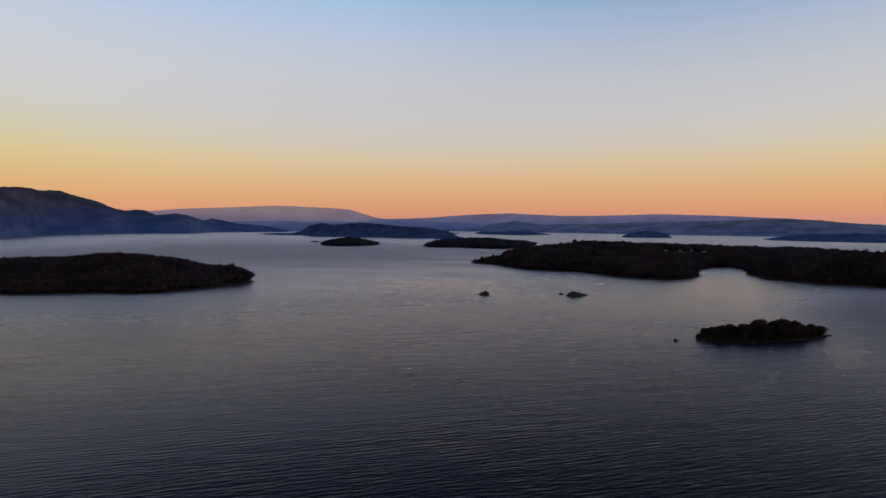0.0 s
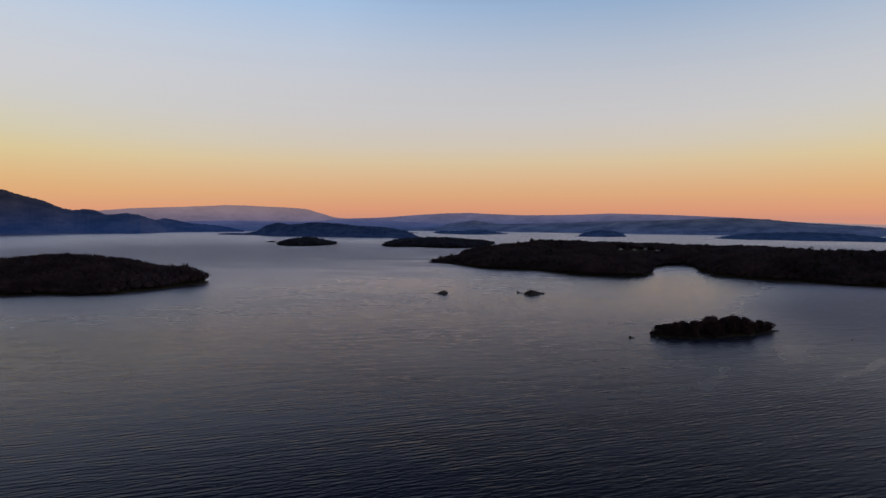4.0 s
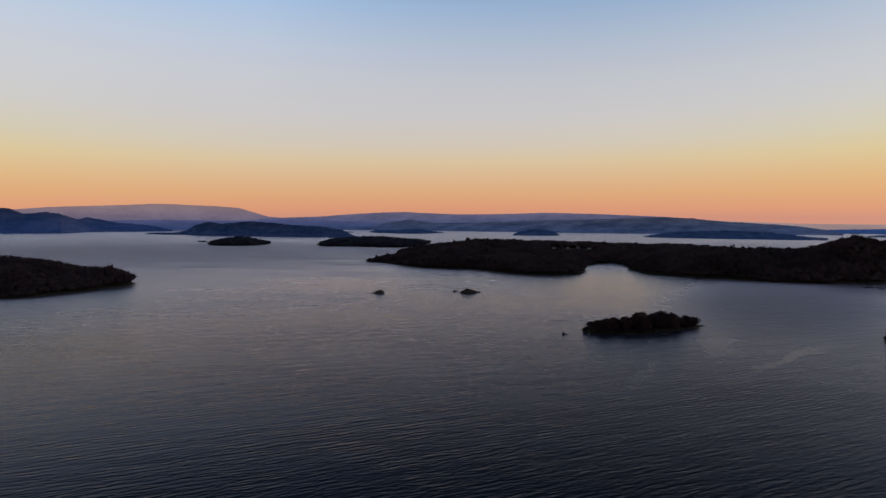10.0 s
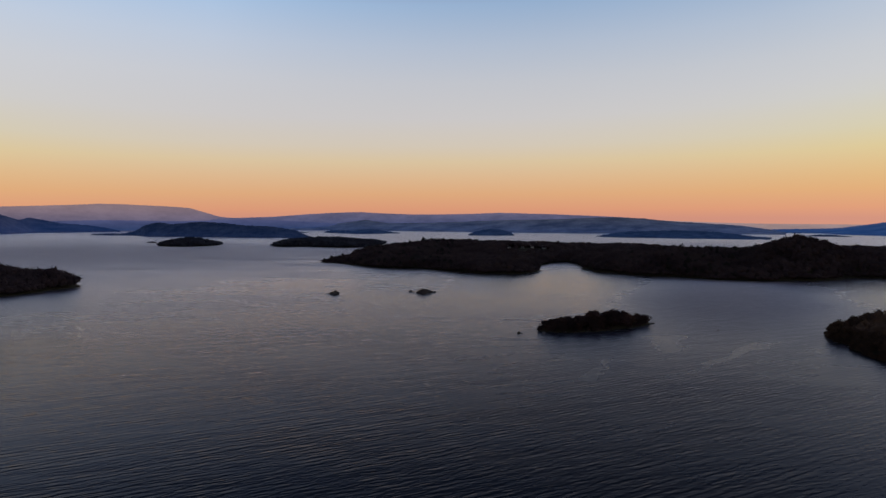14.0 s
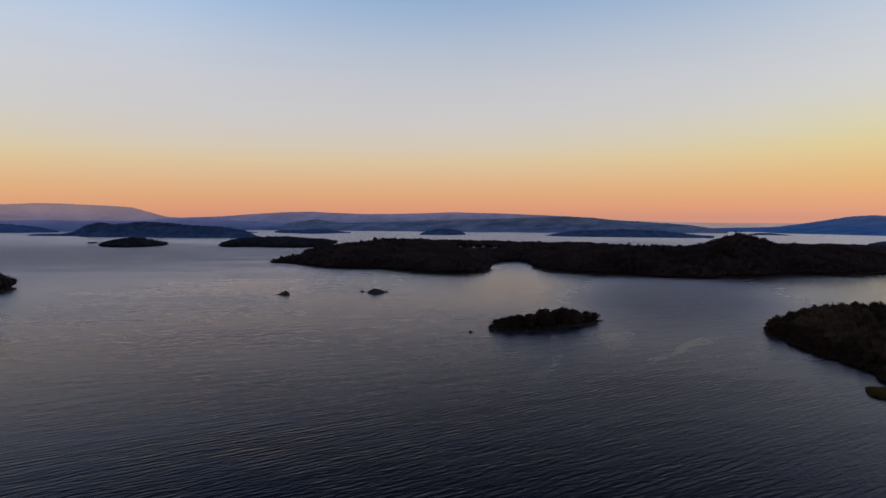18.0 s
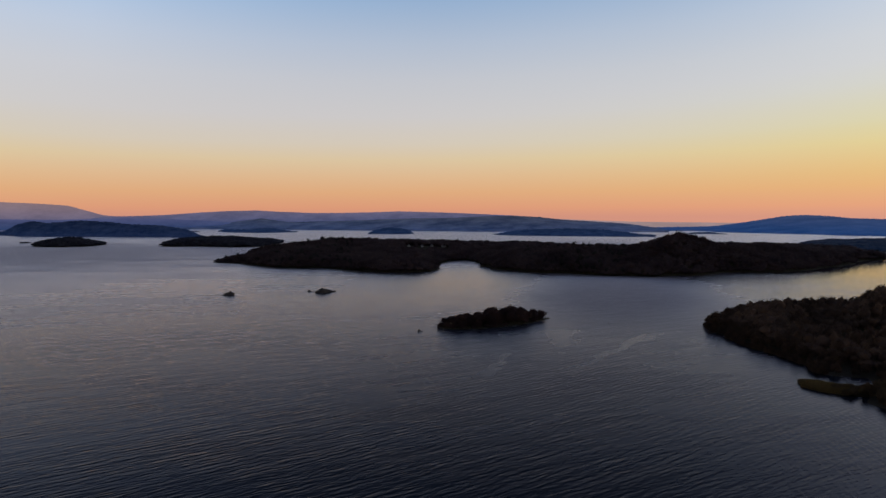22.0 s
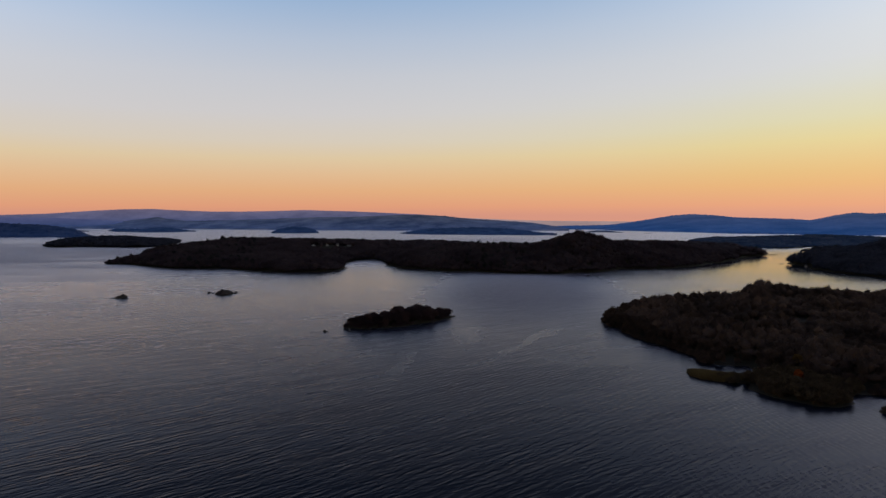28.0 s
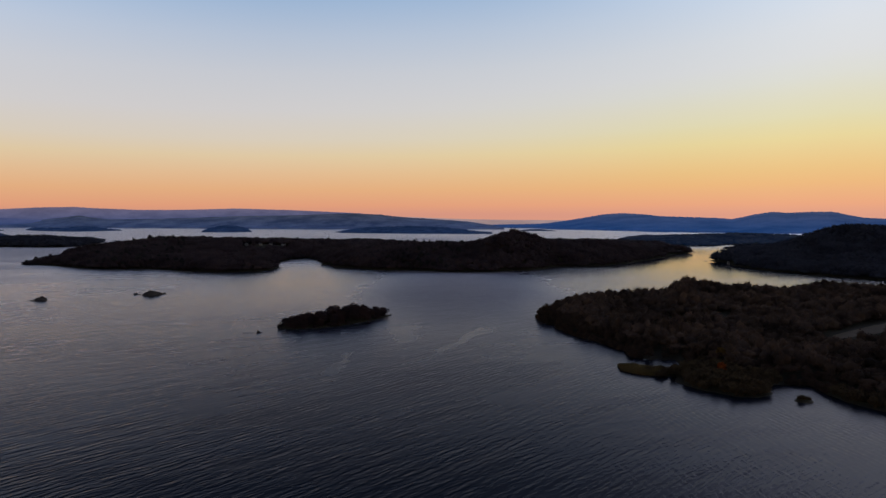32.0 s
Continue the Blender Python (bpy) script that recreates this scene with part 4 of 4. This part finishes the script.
tall = 0.55 + 0.52 * np.clip((ix - 162) / 36, 0, 1) * np.clip((256 - ix) / 36, 0.05, 1) + 0.08 * np.clip(isd / 8, 0, 1)
set_out([tree(200 + k, 9.6, 8.6, cards=150, leaf=0.34, lean=(-1) ** k) for k in range(6)], ix, iy, iz, 0.80 * tall * np.random.RandomState(5).uniform(0.70, 1.22, len(ix)), 7,
        "dark rounded broadleaf tree crowded on the rocky isle", "tree", "trees on the near isle")
bx, by_ = [252.0, 249.0, 247.5, 166.0, 245.0], [448.6, 447.0, 450.5, 440.5, 446.0]
set_out([bare_tree(240 + k, 5.0, 4.5) for k in range(2)], bx, by_, isle.height(np.array(bx), np.array(by_)), [0.8, 1.0, 1.1, 0.7, 1.2], 8,
        "small half-bare tree leaning at the tip of the isle", "tree", "bare trees on the near isle")
ux, uy, uz, usd = isle.scatter(4.2, 0.3, 131, lambda x, y: x < 250)
low = (usd < 3.2) | (ux < 190)
set_out([bush(330 + k, 3.0, 4.6, M_LEAF_TREE) for k in range(3)], ux[low], uy[low], uz[low], np.random.RandomState(8).uniform(0.7, 1.1, int(low.sum())), 13,
        "dark shoreline bush under the trees of the isle", "bush", "bushes round the isle")
# the fringe of the wooded point
set_out([tree(260 + k, 9.5, 8.0, M_LEAF_POINT, cards=110, leaf=0.34) for k in range(6)], px[front], py[front], pz[front], ph[front] / 9.5, 9,
        "dull autumn broadleaf tree at the edge of the wooded point", "tree", "trees along the shore of the point")
wx, wy = point.poly[:, 0], point.poly[:, 1]
edge = (np.hypot(wx, wy) < 600) & (wx < 420) & ~scrub(wx, wy) & ~((wy > 203) & (wy < 240))
set_out([bush(340 + k, 3.2, 5.2, M_LEAF_POINT) for k in range(4)], wx[edge], wy[edge], point.height(wx[edge], wy[edge]), np.random.RandomState(9).uniform(0.75, 1.25, int(edge.sum())), 14,
        "dull bush overhanging the water along the wooded point", "bush", "bushes along the shore of the point")
rust = tree(290, 6.0, 4.6, M_LEAF_RUST, 90, 0.34)
rust.matrix_basis = stand(rust, 283.5, 190.0, float(point.height(np.array([283.5]), np.array([190.0]))[0]) + 0.5, 0.4, 1.0)
tagged(rust, "small tree with bright rust-orange autumn leaves among scrub", "tree")
gold = tree(291, 6.5, 5.2, M_LEAF_GOLD, 90, 0.36)
gold.matrix_basis = stand(gold, 306.0, 206.0, float(point.height(np.array([306.0]), np.array([206.0]))[0]) + 2.5, 1.1, 0.9)
tagged(gold, "small tree with dull golden leaves behind the scrub", "tree")
# tall trees standing clear at the tip of the long island
tb, tr = np.radians([2.7, 3.3, 4.2, 5.6, 5.9, 6.2, 6.6, 7.0, 7.5]), np.array([1214.0, 1226, 1238, 1230, 1240, 1228, 1246, 1236, 1240])
tx, ty = tr * np.sin(tb), tr * np.cos(tb)
set_out([tree(280 + k, 11.0, 6.4, M_CONIFER, cards=60, leaf=0.6) for k in range(3)], tx, ty, mid.height(tx, ty), [0.6, 0.85, 0.75, 1.0, 1.1, 1.2, 1.1, 1.25, 1.15], 16,
        "tall dark tree standing above the tip of the long island", "tree", "tall trees at the tip of the long island")
# willow scrub on the low bank
sx, sy, sz, ssd = point.scatter(5.0, 0.9, 99, scrub)
keep = np.hypot(sx - 283.5, sy - 190.0) > 3.0
set_out([bush(300 + k, 4.6, 8.2, M_SCRUB) for k in range(5)], sx[keep], sy[keep], sz[keep], np.random.RandomState(6).uniform(0.75, 1.1, int(keep.sum())), 10,
        "olive willow bush on the low bank beside the water", "bush", "willow bushes on the bank")
hx, hy, hz, hsd = Land([(266, 217), (262, 209), (265, 203), (280, 204), (287, 211), (278, 216)], [], 0.4, 3, 0.5, 123).scatter(4.2, 0.4, 124)
set_out([bush(306, 3.2, 6.0, M_SCRUB), bush(307, 2.8, 5.4, M_SCRUB)], hx, hy, hz, np.random.RandomState(15).uniform(0.75, 1.05, len(hx)), 15,
        "olive willow bush at the root of the reed spit", "bush", "willow bushes by the reeds")
hummock = Land([(274, 150), (276, 145), (280, 146), (279, 151)], [], 0.5, 2, 0.3, 111)
island("ground_hummock", hummock, 0.7, "tiny muddy hummock just off the bank")
set_out([bush(310, 3.6, 4.6, M_SCRUB), bush(311, 2.6, 3.4, M_SCRUB)], [276.5, 278.5], [148.5, 147.0], [0.3, 0.3], [0.78, 0.75], 11,
        "lone low bush on a hummock standing in the water", "bush", "bushes on the hummock")


# ---------------------------------------------------------------- reeds and the clearing
def reed_bed(name, land, count, high, seed, label):
    rs = np.random.RandomState(seed)
    lo, hi = land.poly.min(0), land.poly.max(0)
    x, y = rs.uniform(lo[0], hi[0], count), rs.uniform(lo[1], hi[1], count)
    ok = (shore_distance(land.poly, x, y) > -0.4) & (y > 209 + 2.0 * value_noise(x, y, 3, 9))
    x, y = x[ok], y[ok]
    z = np.maximum(land.height(x, y), 0.0)
    n = len(x)
    h = high * rs.uniform(0.75, 1.15, n) * (1 + 0.15 * value_noise(x, y, 4, seed))
    a, w = rs.uniform(0, 6.28, n), rs.uniform(0.05, 0.11, n)
    lx, ly = rs.normal(0, 0.22, n), rs.normal(0, 0.22, n)
    V = np.stack([np.stack([x - w * np.cos(a), y - w * np.sin(a), z - 0.2], 1), np.stack([x + w * np.cos(a), y + w * np.sin(a), z - 0.2], 1),
                  np.stack([x + lx * 0.5 + 1.3 * w * np.cos(a), y + ly * 0.5 + 1.3 * w * np.sin(a), z + h * 0.6], 1), np.stack([x + lx, y + ly, z + h], 1)], 1).reshape(-1, 3)
    k = np.arange(n)[:, None] * 4
    return tagged(new(name, mesh_of(name, V, np.concatenate([k + [0, 1, 2], k + [0, 2, 3]]), M_REED)), label, "reeds", kind="stuff")


spit = Land([(265, 235), (261, 231), (257.5, 225), (259, 217), (264, 210), (269, 205), (278, 206), (282, 211), (276, 218), (270, 227)], [], 0.5, 3, 0.8, 121)
island("ground_reed_spit", spit, 1.5, "low muddy spit grown over with reeds")
reed_bed("reed_bed", spit, 26000, 1.5, 122, "yellow-brown reed bed on a low spit")


def field(name, cx, cy, rx, ry, label):
    n, m = 40, 12
    u, v = np.meshgrid(np.linspace(-1, 1, n), np.linspace(-1, 1, m), indexing="ij")
    y = cy + v * ry * np.sqrt(1 - 0.8 * u * u)
    x = cx + u * rx + 0.9 * (y - cy)
    z = point.height(x, y) + 0.35
    i = np.arange(n * m).reshape(n, m)
    F = np.stack([i[:-1, :-1], i[1:, :-1], i[1:, 1:], i[:-1, 1:]], -1).reshape(-1, 4)
    return tagged(new(name, mesh_of(name, np.stack([x, y, z], -1).reshape(-1, 3), F, M_FIELD, True)), label, "meadow", kind="structure")


field("ground_clearing", 472, 207, 52, 7, "pale rough grass in a clearing of the wood")


# ---------------------------------------------------------------- rocks in the water
def rock_mesh(seed, rx, ry, rz, sub=3):
    v, f = icosphere(sub)
    rs = np.random.RandomState(seed)
    o = rs.uniform(0, 50, 3)
    k = np.array([noise.fractal(Vector(p) * 1.6 + Vector(o), 0.9, 2.0, 4) for p in v])
    v = v * (1 + 0.38 * k)[:, None] * [rx, ry, rz]
    return mesh_of("rock", v, f, M_ROCK)


def rock(name, x, y, rx, ry, rz, seed, label, group=""):
    ob = new(name, rock_mesh(seed, rx, ry, rz))
    ob.matrix_basis = pose(x, y, 0.12 * rz, 0, 0, seed * 37 % 360 if rx == ry else 8)
    return tagged(ob, label, "rock", group)


rock("rock_islet", 132, 684, 7.6, 4.6, 3.4, 1, "low rocky islet with dark scrub on its back")
rock("rock_islet", 43, 695, 4.6, 3.2, 2.4, 2, "small dark rock islet with a bush")
for k, (x, y, r, h) in enumerate([(120.5, 698, 2.0, 1.5), (123.5, 694, 0.9, 0.6), (143.5, 688, 1.8, 1.2), (37.5, 696, 1.8, 0.7), (35.0, 697, 0.9, 0.5), (146.4, 430.0, 1.1, 1.15), (148.0, 428.8, 0.8, 0.3),
                                  (140.6, 431.5, 0.55, 0.28), (137.8, 432.5, 0.5, 0.3), (143.2, 430.8, 0.5, 0.22)]):
    rock("boulder", x, y, r, r * 0.999, h, 20 + k, "wet dark boulder breaking the water's surface", "boulders in the open water")
set_out([bush(320, 3.4, 5.0, M_LEAF), bush(321, 2.6, 4.2, M_LEAF)], [130.5, 134.5, 127.0, 137.5, 43.5], [684, 684.5, 683.6, 684, 695], [2.4, 2.3, 1.6, 1.5, 1.6], [0.85, 0.8, 0.65, 0.65, 0.8], 12,
        "dark low bush growing on a rock islet", "bush", "bushes on the rock islets")
rs = np.random.RandomState(77)
shore = isle.poly[::2]
for k, (x, y) in enumerate(shore):
    r = float(rs.uniform(0.5, 1.3))
    rock("boulder", float(x), float(y), r, r * 0.999, r * 0.55, 50 + k, "grey boulder on the waterline of the isle", "boulders round the isle")
pale = rock("pale_boulder", 233.5, 440.8, 0.9, 0.8, 0.9, 99, "pale boulder standing out on the dark shore of the isle")
pale.data.materials[0] = M_WALL


# ---------------------------------------------------------------- buoys, boat, jetty, houses
def lathe(rows, sides=16):
    bm = bmesh.new()
    rings = [[bm.verts.new((r * math.cos(2 * math.pi * k / sides), r * math.sin(2 * math.pi * k / sides), z)) for k in range(sides)] for r, z in rows]
    for a, b in zip(rings, rings[1:]):
        for k in range(sides):
            bm.faces.new((a[k], a[(k + 1) % sides], b[(k + 1) % sides], b[k]))
    bm.faces.new(list(reversed(rings[0])))
    bm.faces.new(rings[-1])
    return bm


def buoy():
    root = new("mooring_buoy")
    part("float", lathe([(0.2, -0.5), (0.62, -0.25), (0.72, 0.05), (0.62, 0.35), (0.3, 0.6), (0.12, 0.66)]), M_BUOY, root, "dull red round float")
    part("mast", lathe([(0.05, 0.6), (0.04, 1.5)], 8), M_TIMBER, root)
    part("top_mark", lathe([(0.02, 1.45), (0.2, 1.5), (0.2, 1.8), (0.02, 1.86)], 10), M_BUOY, root)
    return root


first = buoy()
for k, (x, y) in enumerate([(133, 477), (282, 412), (-197, 404)]):
    b = first if k == 0 else copy_thing(first, pose(x, y, 0, 0, 4, 50 * k))
    b.matrix_basis = pose(x, y, 0, 3, 0, 50 * k) @ Matrix.Scale(0.7, 4)
    tagged(b, "small dark mooring buoy floating on open water", "buoy", "mooring buoys")


def rowing_boat():
    root = new("rowing_boat")
    bm = bmesh.new()
    st = [(-2.4, 0.62, 0.42), (-1.6, 0.82, 0.36), (0, 0.92, 0.34), (1.5, 0.7, 0.42), (2.3, 0.28, 0.56), (2.6, 0.04, 0.66)]
    rings = []
    for x, w, g in st:
        rings.append([bm.verts.new(p) for p in ((x, -w, g), (x, -0.8 * w, 0.0), (x, 0, -0.18), (x, 0.8 * w, 0.0), (x, w, g), (x, 0.88 * w, g), (x, 0.7 * w, 0.06), (x, 0, -0.08), (x, -0.7 * w, 0.06), (x, -0.88 * w, g))])
    for a, b in zip(rings, rings[1:]):
        for k in range(10):
            bm.faces.new((a[k], a[(k + 1) % 10], b[(k + 1) % 10], b[k]))
    bm.faces.new(list(reversed(rings[0])))
    bm.faces.new(rings[-1])
    part("hull", bm, M_HULL, root, "dark painted clinker hull")
    for x in (-1.5, 0.1, 1.4):
        bm = bmesh.new()
        box(bm, x, 0, 0.26, 0.26, 1.35, 0.04)
        part("thwart", bm, M_TIMBER, root)
    bm = bmesh.new()
    box(bm, -2.5, 0, 0.5, 0.3, 0.26, 0.5)
    part("outboard_motor", bm, M_SLATE, root)
    return root


boat = rowing_boat()
boat.matrix_basis = pose(985, 694, 0.1, 0, 0, 150)
tagged(boat, "dark open rowing boat lying off the narrows", "boat")


def jetty():
    root = new("jetty")
    for k in range(16):
        bm = bmesh.new()
        box(bm, 1.5 * k, 0, 1.35, 1.42, 2.4, 0.08)
        part("plank", bm, M_TIMBER, root)
    for k in range(6):
        for s in (-1, 1):
            part("post", (lambda b: (bmesh.ops.translate(b, vec=(4.4 * k + 0.6, 1.1 * s, 0), verts=b.verts), b)[1])(lathe([(0.14, -1.5), (0.14, 2.2), (0.1, 2.3)], 8)), M_TIMBER, root)
    for s in (-1, 1):
        bm = bmesh.new()
        box(bm, 11.3, 1.1 * s, 1.2, 23.5, 0.14, 0.2)
        part("beam", bm, M_TIMBER, root)
    return root


pier = jetty()
pier.matrix_basis = pose(1180, 866, 0, 0, 0, -25)
tagged(pier, "weathered timber jetty on posts off the wooded tip", "jetty")


def house(long, deep, eave, rise, windows, roof_mat):
    root = new("house")
    bm = bmesh.new()
    box(bm, 0, 0, eave / 2 - 0.5, long, deep, eave + 1.0)
    wall = part("wall", bm, M_WALL, root, "white rendered walls")
    bm = bmesh.new()
    hl, hd = long / 2 + 0.35, deep / 2 + 0.45
    v = [bm.verts.new(p) for p in ((-hl, -hd, eave - 0.1), (hl, -hd, eave - 0.1), (hl, hd, eave - 0.1), (-hl, hd, eave - 0.1), (-hl, 0, eave + rise), (hl, 0, eave + rise))]
    for f in ((0, 1, 5, 4), (2, 3, 4, 5), (0, 4, 3), (1, 2, 5), (3, 2, 1, 0)):
        bm.faces.new([v[i] for i in f])
    roof = part("roof", bm, roof_mat, root, "low pitched roof")
    for s in (-1, 1):
        bm = bmesh.new()
        box(bm, s * (long / 2 - 0.7), 0, eave + rise + 0.2, 0.6, 0.9, 1.2)
        part("chimney", bm, M_WALL, roof)
    for k in range(windows):
        x = -long / 2 + long * (k + 0.5) / windows
        if k == windows // 2:
            bm = bmesh.new()
            box(bm, x, -deep / 2 - 0.02, 1.0, 0.95, 0.08, 2.05)
            part("door", bm, M_TIMBER, root, "dark plank door")
        else:
            bm = bmesh.new()
            box(bm, x, -deep / 2 - 0.02, 1.55, 1.1, 0.08, 1.2)
            w = part("window", bm, M_GLASS, root)
            bm = bmesh.new()
            box(bm, x, -deep / 2 - 0.06, 0.9, 1.3, 0.16, 0.08)
            part("sill", bm, M_WALL, w)
    return root


M_SHEET = surface("pale_sheet_roof", (0.55, 0.56, 0.58), (0.68, 0.69, 0.70), 0.8, 0.35, 0.1, spec=0.5)


def settle(ob, land, x, y, turn, label, group):
    ob.matrix_basis = pose(x, y, float(land.height(np.array([float(x)]), np.array([float(y)]))[0]) + 0.1, 0, 0, turn)
    tagged(ob, label, "house", group)


for x, y, turn, long in HOMES:
    settle(house(0.6 * long, 4.0, 2.1, 0.9, 3, M_SLATE), mid, x, y, turn - 30, "white rendered cottage with a slate roof among dark trees", "houses on the long island")
for x, y, long in ((22, 2160, 13), (48, 2168, 10)):
    settle(house(long, 6.5, 3.2, 2.0, 5, M_SHEET), farwood, x, y, 0, "white house on the low wooded island", "houses on the far island")
for x, y, long in ((1030, 630, 4.2), (964, 639, 3.6)):
    settle(house(long, 4.0, 2.0, 1.2, 3, M_SLATE), narrows, x, y, -57, "white cottage by the narrows under dark trees", "cottages by the narrows")
